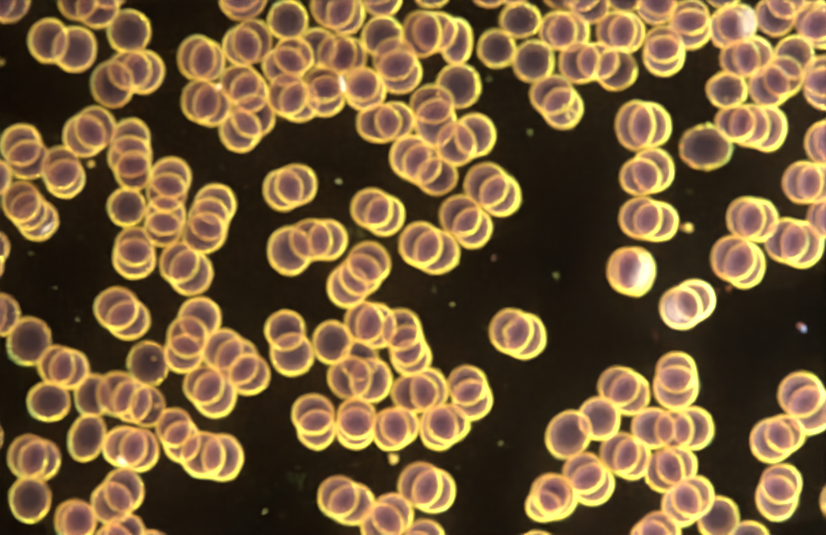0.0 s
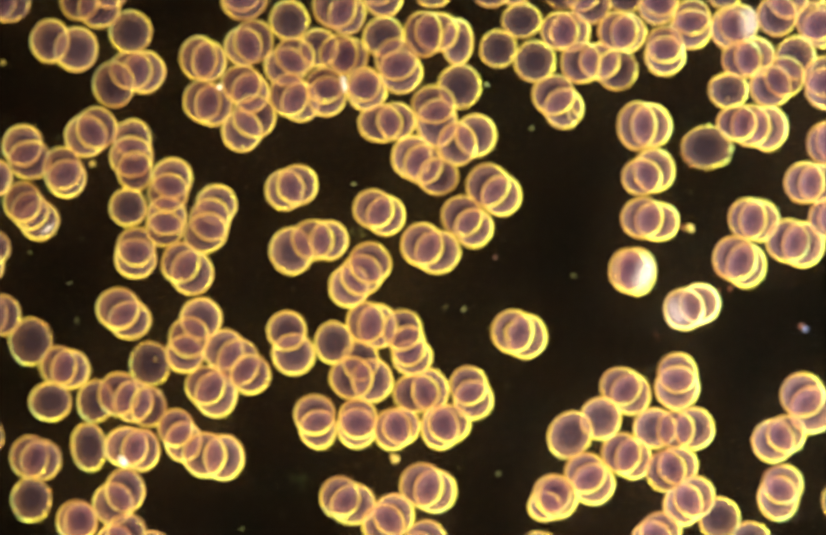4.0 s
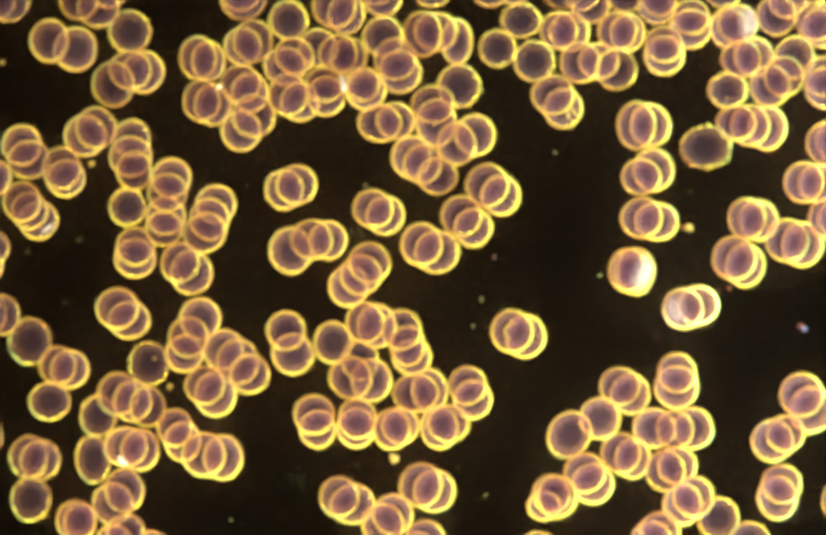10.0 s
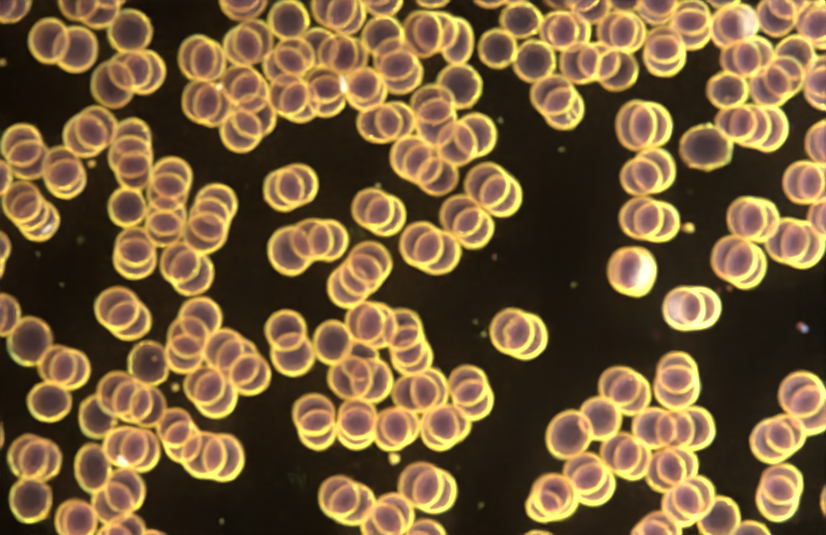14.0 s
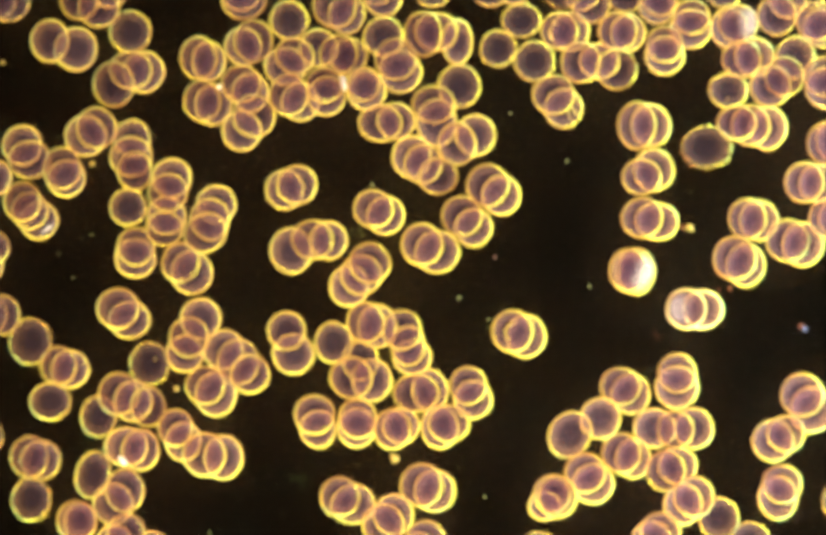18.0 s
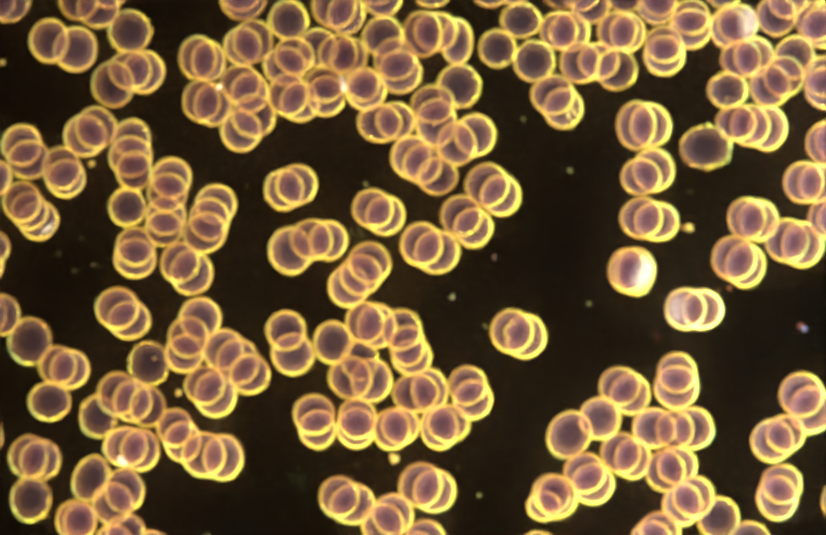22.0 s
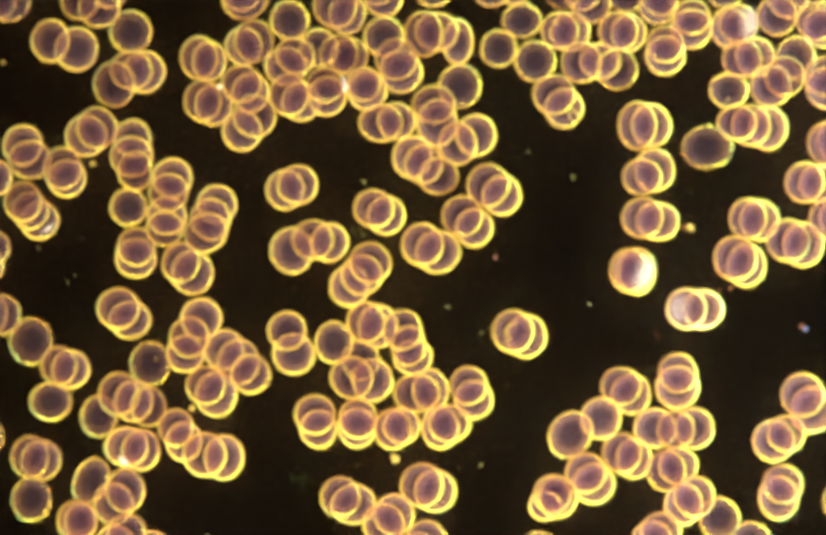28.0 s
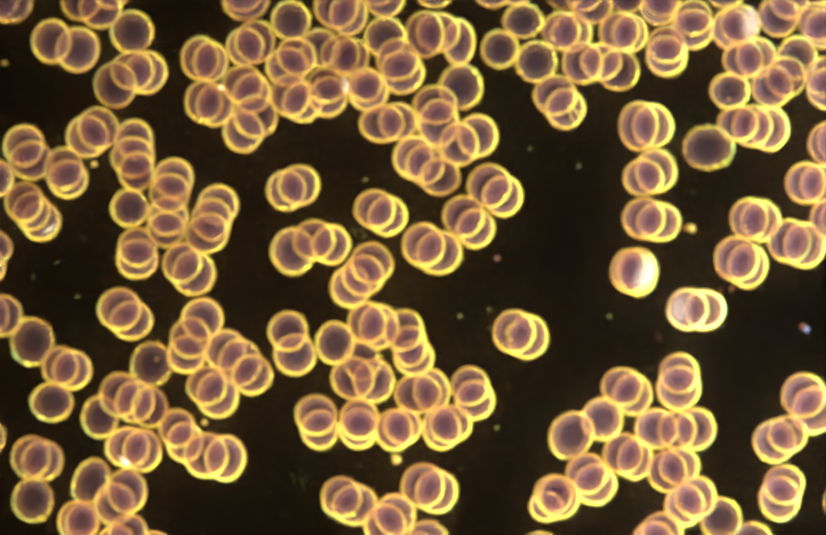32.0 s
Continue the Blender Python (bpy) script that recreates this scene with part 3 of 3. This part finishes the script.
def fold(cell, x, y, z, radius, start, sweep, thick, mat, steps=24):
    """A crease in a cell's membrane: a tapered arc, in micrometres and degrees."""
    bm = bmesh.new()
    loops = []
    for i in range(steps + 1):
        a = radians(start + sweep * i / steps)
        size = thick * (0.12 + 0.88 * math.sin(math.pi * i / steps) ** 0.7)
        out = Vector((math.cos(a), math.sin(a), 0))
        loops.append([bm.verts.new((Vector((x, y, z)) + out * (radius + size * math.cos(b)) + Vector((0, 0, 1.6 * size * math.sin(b)))) * UM)
                      for b in (math.tau * k / 10 for k in range(10))])
    for p, q in zip(loops, loops[1:]):
        for k in range(10):
            bm.faces.new((p[k], q[k], q[(k + 1) % 10], p[(k + 1) % 10]))
    bm.faces.new(loops[0])
    bm.faces.new(loops[-1])
    bmesh.ops.recalc_face_normals(bm, faces=bm.faces[:])
    ob = made("fold", bm, mat, cell, "bright crease in the membrane")
    ob.matrix_parent_inverse = cell.matrix_basis.inverted()


fold(dimpled, 16.73, -10.67, 8, 1.41, 80, 170, 0.27, GOLD)
fold(creased, 28.10, 25.60, 7, 2.29, 165, 50, 0.11, FOLD)
fold(creased, 24.60, 24.30, 7, 2.65, 15, 40, 0.12, FOLD)
fold(nicked, 24.20, 38.78, 8.5, 1.68, 110, 120, 0.12, FOLD)

# ---- specks in the plasma ----
def granule(x, y, z, long, wide, turn):
    """A pointed white bead added where cells touch, to stand for the glare there."""
    bm = bmesh.new()
    bmesh.ops.create_icosphere(bm, subdivisions=3, radius=1)
    for v in bm.verts:
        v.co.z = math.copysign(1.06 - v.co.xy.length, v.co.z)
        v.co *= 1 + 0.2 * noise.noise(v.co * 0.9 + Vector((x, y, 0)))
    bmesh.ops.scale(bm, vec=(long * UM, wide * UM, 1.5 * long * UM), verts=bm.verts)
    ob = made("granule", bm, WHITE)
    ob.matrix_basis = pose(x * UM, y * UM, z * UM, 0, 0, turn)
    return tagged(ob, "added white bead for the glare between touching cells", "particle", "granules between cells")


def speck(x, y, z, size, mat, label, seed=1, name="speck"):
    bm = bmesh.new()
    bmesh.ops.create_icosphere(bm, subdivisions=2, radius=size * UM)
    for v in bm.verts:
        v.co *= 1 + 0.45 * noise.noise(v.co * 90 / size + Vector((seed * 5.7, 0, 0)))
    ob = made(name, bm, mat)
    ob.location = (x * UM, y * UM, z * UM)
    return tagged(ob, label, "particle", "specks in the plasma")


speck(-2.99, -32.05, 2, 0.62, GOLD, "bright golden speck of debris on the slide", 1)
speck(-3.34, -31.47, 3, 0.4, GOLD, "bright golden speck of debris on the slide", 2)
speck(46.16, 6.64, 2, 0.6, GOLD, "bright greenish-gold lump of debris beside a cell", 3)
speck(45.17, 6.82, 1, 0.4, RUST, "small rusty speck of debris beside a cell", 4)
speck(-53.62, 17.39, 1, 0.45, GOLD, "small golden speck of debris beside a cell", 5)
speck(13.74, 1.62, 1, 0.20, PINK, "faint pinkish speck in the clear plasma", 6)
speck(64.88, -9.80, 2, 0.5, RUST, "small reddish speck on the slide", 7)
speck(65.55, -10.26, 1, 0.32, AZURE, "small bluish speck on the slide", 8)
speck(40.68, -11.40, 1, 0.17, RUST, "faint brownish speck on the slide", 9)
speck(53.01, -3.48, 1, 0.35, RUST, "faint reddish speck beside a cell", 10)
speck(-68.59, 34.30, 1, 0.35, GOLD, "small golden speck on the slide", 11)
speck(-42.90, -15.20, 4, 0.22, GOLD, "small golden granule on a cell", 52)
speck(12.42, -10.08, 1, 0.15, FLECK, "faint speck touching a cell", 12)
speck(-55.38, 4.89, 1, 0.14, FLECK, "faint greenish speck in the plasma", 13)
speck(-59.35, 21.62, 1, 0.14, FLECK, "faint greenish speck in the plasma", 14)
speck(23.33, 40.35, 8.5, 0.34, GOLD, "bright granule clinging to a cell", 15)
speck(26.60, 24.10, 6, 0.24, GOLD, "bright granule clinging to a cell", 16)
speck(-24.30, -19.10, 8, 0.42, GOLD, "bright granule clinging to a cell", 17)
speck(52.41, 28.13, 3, 0.2, GOLD, "small pale granule on a cell", 18)
speck(46.49, 12.64, 1, 0.13, FLECK, "faint speck in the plasma", 19)
speck(15.67, -19.94, 1, 0.13, FLECK, "faint greenish speck in the plasma", 20)
drift_a = speck(24.05, 19.18, 3, 0.18, GREEN, "small speck drifting in the plasma", 21)
drift_b = speck(28.27, -2.59, 3, 0.18, GREEN, "small speck drifting in the plasma", 22)
drift_c = speck(10.62, -10.58, 3, 0.18, GREEN, "small speck drifting in the plasma", 23)
drift_d = speck(15.45, 22.78, 3, 0.15, GREEN, "small speck drifting in the plasma", 24)
drift_e = speck(-39.65, -20.00, 2, 0.42, GOLD, "small golden speck drifting between cells", 25)
speck(7.57, -33.50, 1, 0.13, FLECK, "faint greenish speck touching a cell", 26)
speck(-9.25, -32.98, 1, 0.13, FLECK, "faint greenish speck beside a cell", 27)
speck(-12.59, 1.98, 1, 0.13, FLECK, "faint pale speck in the plasma", 28)
drift_f = speck(-12.20, 14.26, 3, 0.18, GREEN, "small greenish speck drifting in the plasma", 29)
drift_g = speck(11.50, -37.70, 3, 0.17, GREEN, "small greenish speck drifting in the plasma", 30)
drift_h = speck(-57.41, -3.91, 3, 0.12, GREEN, "small greenish speck drifting in the plasma", 31)
drift_i = speck(-55.65, 4.52, 3, 0.12, GREEN, "small greenish speck drifting in the plasma", 32)
drift_j = speck(-63.55, 2.41, 3, 0.12, GREEN, "small greenish speck drifting in the plasma", 33)
drift_k = speck(-30.64, -41.48, 3, 0.17, GREEN, "small greenish speck drifting in the plasma", 34)
granule(-47.92, -31.90, 9, 0.9, 0.38, -40)
granule(-11.45, 30.31, 11, 1.3, 0.36, -78)
granule(-31.92, 29.79, 9, 0.4, 0.3, 40)


def smear(x, y, spread, flecks, seed):
    """A cloudy patch of tiny flecks on the slide."""
    dice = random.Random(seed)
    for k in range(flecks):
        speck(x + dice.gauss(0, spread), y + dice.gauss(0, spread), 1, dice.uniform(0.08, 0.14), FLECK, "faint greenish fleck of a smear", seed * 50 + k)


smear(-8.8, 6.2, 0.9, 14, 3)
speck(51.10, -3.80, 1, 0.22, RUST, "faint reddish speck beside a cell", 50)
drift_l = speck(3.7, -3.7, 3, 0.13, GREEN, "small greenish speck drifting in the plasma", 51)
speck(-18.49, -36.94, 1, 0.11, FLECK, "faint greenish fleck of a smear", 39)
speck(-16.82, -35.88, 1, 0.10, FLECK, "faint greenish fleck of a smear", 40)
speck(-18.05, -34.82, 1, 0.13, FLECK, "faint greenish fleck of a smear", 41)
speck(-20.16, -35.53, 1, 0.13, FLECK, "faint greenish fleck of a smear", 42)
speck(-18.67, -35.97, 1, 0.14, FLECK, "faint greenish fleck of a smear", 43)
speck(-19.11, -33.59, 1, 0.11, FLECK, "faint greenish fleck of a smear", 44)
speck(-18.31, -35.44, 1, 0.10, FLECK, "faint greenish fleck of a smear", 45)
speck(-19.20, -35.18, 1, 0.12, FLECK, "faint greenish fleck of a smear", 46)
speck(-20.43, -34.65, 1, 0.13, FLECK, "faint greenish fleck of a smear", 47)
speck(41.12, -12.11, 1, 0.12, RUST, "faint brownish speck on the slide", 48)
speck(40.50, -10.70, 1, 0.11, RUST, "faint brownish speck on the slide", 49)


def dust(grains, seed):
    """Tiny grains strewn through the whole film, too small to tell apart."""
    dice = random.Random(seed)
    verts, faces = [], []
    for k in range(grains):
        x, y, size = dice.uniform(-70, 70), dice.uniform(-46, 46), dice.uniform(0.03, 0.085)
        first = len(verts)
        corners = ((1, 0, 0), (0, 1, 0), (-1, 0, 0), (0, -1, 0), (0, 0, 1), (0, 0, -1))
        verts += [tuple((c + size * dice.uniform(0.7, 1.3) * d) * UM for c, d in zip((x, y, 0.4), corner)) for corner in corners]
        for a in range(4):
            b = (a + 1) % 4
            faces += [(first + a, first + b, first + 4), (first + b, first + a, first + 5)]
    data = bpy.data.meshes.new("plasma_dust")
    data.from_pydata(verts, [], faces)
    data.materials.append(DUST)
    return tagged(new("plasma_dust", data), "faint dust of tiny grains strewn through the plasma", "dust", kind="stuff")


dust(260, 8)


# ---- what moves ----
def ride(ob, rows):
    """Key a thing by rows of seconds, x, y in micrometres and a turn in degrees."""
    z, size = ob.location.z, ob.scale.copy()
    walk(ob, [(t, pose(x * UM, y * UM, z, 0, 0, turn)) for t, x, y, turn in rows])
    ob.scale = size


def motions():
    ride(loose1, [(0, -54.20, -28.37, -18), (3, -54.20, -29.61, 2), (6, -53.93, -30.66, 8), (9, -53.41, -31.72, 6), (13, -53.32, -33.21, 6), (17, -53.41, -34.36, -8), (20, -53.67, -34.97, -22), (25, -53.76, -35.50, -24), (32, -54.11, -35.68, -26)])
    ride(loose2, [(0, -53.23, -21.42, 0), (3, -53.14, -22.04, 0), (6, -52.88, -22.92, 0), (8, -52.70, -23.71, 0), (9, -52.53, -24.50, 0), (10, -52.53, -24.77, 0), (13, -52.53, -24.86, 0), (32, -52.53, -24.86, 0)])
    ride(glare_pair_a, [(0, 44.80, -6.70, 28), (2, 45.09, -6.75, 24), (5.5, 45.09, -6.90, 18), (8, 45.09, -6.82, 14), (11, 45.00, -6.85, 11), (14, 45.18, -6.79, 3), (16.5, 45.57, -6.87, -1), (18, 45.50, -6.88, -1), (32, 45.45, -6.85, -1)])
    ride(glare_pair_b, [(0, 47.09, -5.57, 28), (2, 47.52, -5.82, 24), (5.5, 47.74, -6.18, 18), (8, 47.69, -6.25, 14), (11, 47.68, -6.42, 11), (14, 47.75, -6.75, 3), (16.5, 48.41, -7.01, -1), (18, 48.40, -7.02, -1), (32, 48.35, -6.99, -1)])
    ride(glare_r, [(0, 44.23, -7.12, 208), (2, 44.49, -7.13, 204), (5.5, 44.46, -7.21, 198), (8, 44.43, -7.09, 194), (11, 44.33, -7.08, 191), (14, 44.49, -6.93, 183), (16.5, 44.87, -6.96, 179), (18, 44.80, -6.97, 179), (32, 44.75, -6.94, 179)])
    ride(c62, [(0, -14.08, 4.62, 0), (13, -14.08, 4.53, 0), (20, -14.08, 4.53, 0), (25, -13.99, 4.36, 0), (28, -13.99, 4.18, 0), (32, -13.95, 3.92, 0)])
    ride(drift_a, [(0, 19.69, 22.49, 0), (0.5, 19.85, 22.63, 0), (1, 20.31, 22.50, 0), (1.5, 20.94, 22.64, 0), (2, 20.42, 22.74, 0), (2.5, 20.38, 22.62, 0), (3, 20.23, 22.34, 0), (3.5, 19.60, 23.30, 0), (5.5, 20.66, 22.45, 0), (6, 20.44, 22.33, 0), (6.5, 20.99, 21.80, 0), (7, 20.75, 21.68, 0), (7.5, 20.93, 21.95, 0), (8, 22.13, 21.69, 0), (8.5, 22.43, 19.65, 0), (9, 23.10, 19.40, 0), (9.5, 23.26, 19.13, 0), (10, 23.74, 19.13, 0), (10.5, 23.60, 19.66, 0), (11, 23.39, 19.54, 0), (11.5, 23.42, 19.12, 0), (12, 23.37, 19.67, 0), (12.5, 23.78, 19.13, 0), (13, 24.06, 19.15, 0), (13.5, 24.29, 19.27, 0), (14, 24.81, 19.68, 0), (14.5, 24.50, 18.86, 0), (16.5, 24.49, 18.20, 0), (17, 24.44, 18.20, 0), (17.5, 24.76, 18.47, 0), (18, 25.69, 17.80, 0), (18.5, 24.75, 18.46, 0), (19, 24.72, 18.62, 0), (19.5, 24.94, 18.21, 0), (20, 25.85, 17.53, 0), (20.5, 25.57, 17.25, 0), (21, 25.36, 17.65, 0), (21.5, 25.70, 16.57, 0), (22, 26.30, 16.18, 0), (22.5, 26.17, 15.92, 0), (23, 26.88, 14.84, 0), (23.5, 27.40, 14.84, 0), (24, 27.82, 14.71, 0), (24.5, 28.09, 15.78, 0), (25, 27.41, 15.51, 0), (25.5, 26.49, 15.11, 0), (27.5, 26.45, 14.98, 0), (28, 26.54, 15.11, 0), (28.5, 26.49, 15.54, 0), (29, 26.34, 15.21, 0), (29.5, 26.13, 15.68, 0), (30, 26.70, 15.80, 0), (30.5, 26.50, 15.66, 0), (31, 26.36, 15.80, 0), (31.5, 27.16, 17.00, 0), (32, 27.28, 16.94, 0)])
    ride(drift_b, [(0, 23.99, -1.31, 0), (0.5, 24.68, -1.30, 0), (1, 23.94, -1.96, 0), (1.5, 24.30, -1.83, 0), (2, 25.12, -1.59, 0), (2.5, 25.49, -1.17, 0), (3, 26.28, -1.32, 0), (3.5, 26.32, -1.30, 0), (5.5, 28.73, -1.88, 0), (6, 29.04, -2.26, 0), (6.5, 28.79, -1.59, 0), (7, 28.81, -2.11, 0), (7.5, 29.93, -1.57, 0), (8, 30.33, -2.10, 0), (8.5, 31.03, -1.85, 0), (9, 31.17, -1.84, 0), (9.5, 31.45, -2.11, 0), (10, 31.27, -1.30, 0), (10.5, 31.26, -1.04, 0), (11, 29.17, -0.49, 0), (11.5, 29.47, 0.03, 0), (12, 28.75, -1.30, 0), (12.5, 28.22, -1.97, 0), (13, 28.23, -2.63, 0), (13.5, 27.92, -1.56, 0), (14, 26.95, -2.90, 0), (14.5, 27.59, -3.31, 0), (16.5, 29.33, -3.45, 0), (17, 29.41, -2.77, 0), (17.5, 30.13, -2.90, 0), (18, 29.44, -3.04, 0), (18.5, 29.05, -3.45, 0), (19, 29.15, -3.29, 0), (19.5, 29.11, -3.70, 0), (20, 29.08, -4.11, 0), (20.5, 28.27, -5.07, 0), (21, 29.12, -6.01, 0), (21.5, 28.79, -6.01, 0), (22, 29.39, -6.01, 0), (22.5, 28.73, -5.59, 0), (23, 29.57, -6.26, 0), (23.5, 30.22, -5.59, 0), (24, 30.64, -4.38, 0), (24.5, 30.92, -4.38, 0), (25, 29.97, -5.19, 0), (25.5, 30.12, -5.05, 0), (27.5, 28.46, -5.44, 0), (28, 29.36, -6.13, 0), (28.5, 29.58, -6.23, 0), (29, 29.97, -7.24, 0), (29.5, 30.03, -7.71, 0), (30, 31.27, -7.85, 0), (30.5, 29.59, -8.27, 0), (31, 29.72, -7.18, 0), (31.5, 30.26, -8.40, 0), (32, 32.39, -8.06, 0)])
    ride(drift_c, [(0, 6.78, -6.15, 0), (0.5, 7.08, -5.87, 0), (1, 5.39, -6.13, 0), (1.5, 5.08, -6.39, 0), (2, 4.69, -6.57, 0), (2.5, 4.79, -7.49, 0), (3, 6.52, -7.63, 0), (3.5, 7.64, -6.67, 0), (5.5, 10.18, -7.93, 0), (6, 9.95, -7.78, 0), (6.5, 10.10, -8.04, 0), (7, 9.33, -6.55, 0), (7.5, 10.58, -5.61, 0), (8, 10.57, -6.54, 0), (8.5, 10.59, -6.29, 0), (9, 11.00, -6.15, 0), (9.5, 11.83, -4.80, 0), (10, 11.51, -5.33, 0), (10.5, 9.76, -8.43, 0), (11, 9.41, -8.82, 0), (11.5, 9.98, -9.78, 0), (12, 10.34, -9.50, 0), (12.5, 10.88, -11.38, 0), (13, 10.62, -10.56, 0), (13.5, 11.79, -11.11, 0), (14, 11.77, -11.10, 0), (14.5, 11.46, -8.55, 0), (16.5, 10.37, -6.54, 0), (17, 9.39, -5.73, 0), (17.5, 9.03, -5.86, 0), (18, 7.67, -5.05, 0), (18.5, 7.67, -5.46, 0), (19, 8.45, -4.91, 0), (19.5, 8.27, -4.91, 0), (20, 8.24, -5.86, 0), (20.5, 8.24, -6.15, 0), (21, 7.21, -6.41, 0), (21.5, 7.29, -5.07, 0), (22, 6.67, -4.93, 0), (22.5, 6.82, -5.45, 0), (23, 7.13, -4.65, 0), (23.5, 6.56, -6.00, 0), (24, 5.64, -6.39, 0), (24.5, 6.45, -7.34, 0), (25, 7.25, -7.61, 0), (25.5, 6.86, -7.88, 0), (28, 5.70, -6.60, 0), (30, 3.60, -8.90, 0), (31, 3.00, -8.20, 0), (32, 7.50, -8.00, 0)])
    ride(drift_l, [(0, 3.70, -3.70, 0), (2, 3.00, -4.30, 0), (3.5, 4.85, -6.20, 0), (6, 5.80, -7.60, 0), (9, 8.30, -9.80, 0), (12, 12.50, -9.30, 0), (14, 10.40, -9.10, 0), (17, 12.60, -8.60, 0), (20, 12.60, -8.70, 0), (22, 12.10, -9.70, 0), (24, 10.40, -11.00, 0), (25, 10.60, -12.00, 0), (32, 12.40, -7.00, 0)])
    ride(drift_e, [(0, -42.55, -23.08, 0), (5, -42.55, -20.44, 0), (9, -40.97, -19.83, 0), (13, -39.65, -20.00, 0), (20, -39.39, -20.44, 0), (32, -35.08, -25.72, 0)])
    ride(drift_d, [(0, 12.82, 31.38, 0), (6, 12.11, 30.33, 0), (8, 12.99, 30.77, 0), (10, 11.68, 29.63, 0), (12, 12.90, 26.64, 0), (14, 14.66, 24.45, 0), (17, 16.06, 25.33, 0), (19, 16.77, 25.85, 0), (21, 18.43, 25.50, 0), (23, 18.35, 23.48, 0), (25, 17.38, 21.73, 0), (28, 19.14, 19.27, 0), (30, 19.31, 20.41, 0), (31, 19.66, 20.23, 0), (32, 19.22, 19.88, 0)])
    ride(drift_f, [(0, -12.20, 14.35, 0), (1, -12.38, 14.26, 0), (2, -11.06, 13.65, 0), (3, -10.36, 13.74, 0), (6, -9.30, 14.18, 0), (7, -11.50, 14.62, 0), (8, -10.01, 16.46, 0), (9, -9.92, 14.70, 0), (10, -7.81, 13.65, 0), (12, -10.45, 12.07, 0), (14, -5.79, 13.65, 0), (20, -7.37, 13.83, 0), (32, -8.25, 14.70, 0)])
    ride(drift_g, [(0, 14.92, -29.36, 0), (2, 15.27, -30.77, 0), (6, 12.38, -36.56, 0), (8, 11.76, -36.12, 0), (10, 12.20, -37.97, 0), (12, 11.59, -37.70, 0), (14, 11.50, -39.63, 0), (17, 11.94, -38.49, 0), (21, 11.50, -37.97, 0), (25, 10.01, -37.00, 0), (28, 11.24, -32.96, 0), (30, 12.82, -28.31, 0), (32, 13.69, -26.64, 0)])
    ride(drift_h, [(0, -55.65, -8.82, 0), (2, -55.92, -9.61, 0), (6, -56.09, -7.68, 0), (8, -56.53, -7.33, 0), (12, -58.90, -3.91, 0), (17, -56.97, -1.98, 0), (21, -56.01, -0.66, 0), (23, -56.62, -0.22, 0), (25, -56.27, 0.48, 0), (28, -56.44, -1.27, 0), (30, -57.32, -4.26, 0), (31, -56.62, -4.61, 0), (32, -56.27, -4.78, 0)])
    ride(drift_i, [(0, -59.34, -3.38, 0), (2, -59.43, -3.38, 0), (6, -55.13, 0.75, 0), (8, -56.71, 4.96, 0), (10, -55.74, 4.52, 0), (14, -55.48, 4.52, 0), (17, -54.78, 6.80, 0), (19, -52.41, 2.68, 0), (21, -52.06, 0.04, 0), (23, -55.65, 0.66, 0), (25, -58.64, -0.66, 0), (28, -57.59, -2.50, 0), (30, -60.39, 2.59, 0), (31, -61.27, 2.24, 0), (32, -59.60, 0.83, 0)])
    ride(drift_j, [(0, -63.55, 2.41, 0), (6, -63.99, 2.59, 0), (12, -64.17, 2.50, 0), (14, -62.41, 2.33, 0), (17, -58.99, 2.33, 0), (23, -59.17, 2.24, 0), (28, -62.41, 3.29, 0), (30, -64.52, -2.15, 0), (31, -65.13, -1.98, 0), (32, -63.47, -1.45, 0)])
    ride(drift_k, [(0, -24.49, -40.69, 0), (2, -27.12, -42.44, 0), (6, -28.88, -43.94, 0), (8, -27.74, -43.94, 0), (10, -30.20, -42.09, 0), (12, -30.55, -41.48, 0), (17, -33.71, -43.94, 0), (24, -34.15, -44.55, 0), (32, -34.59, -44.99, 0)])


motions()
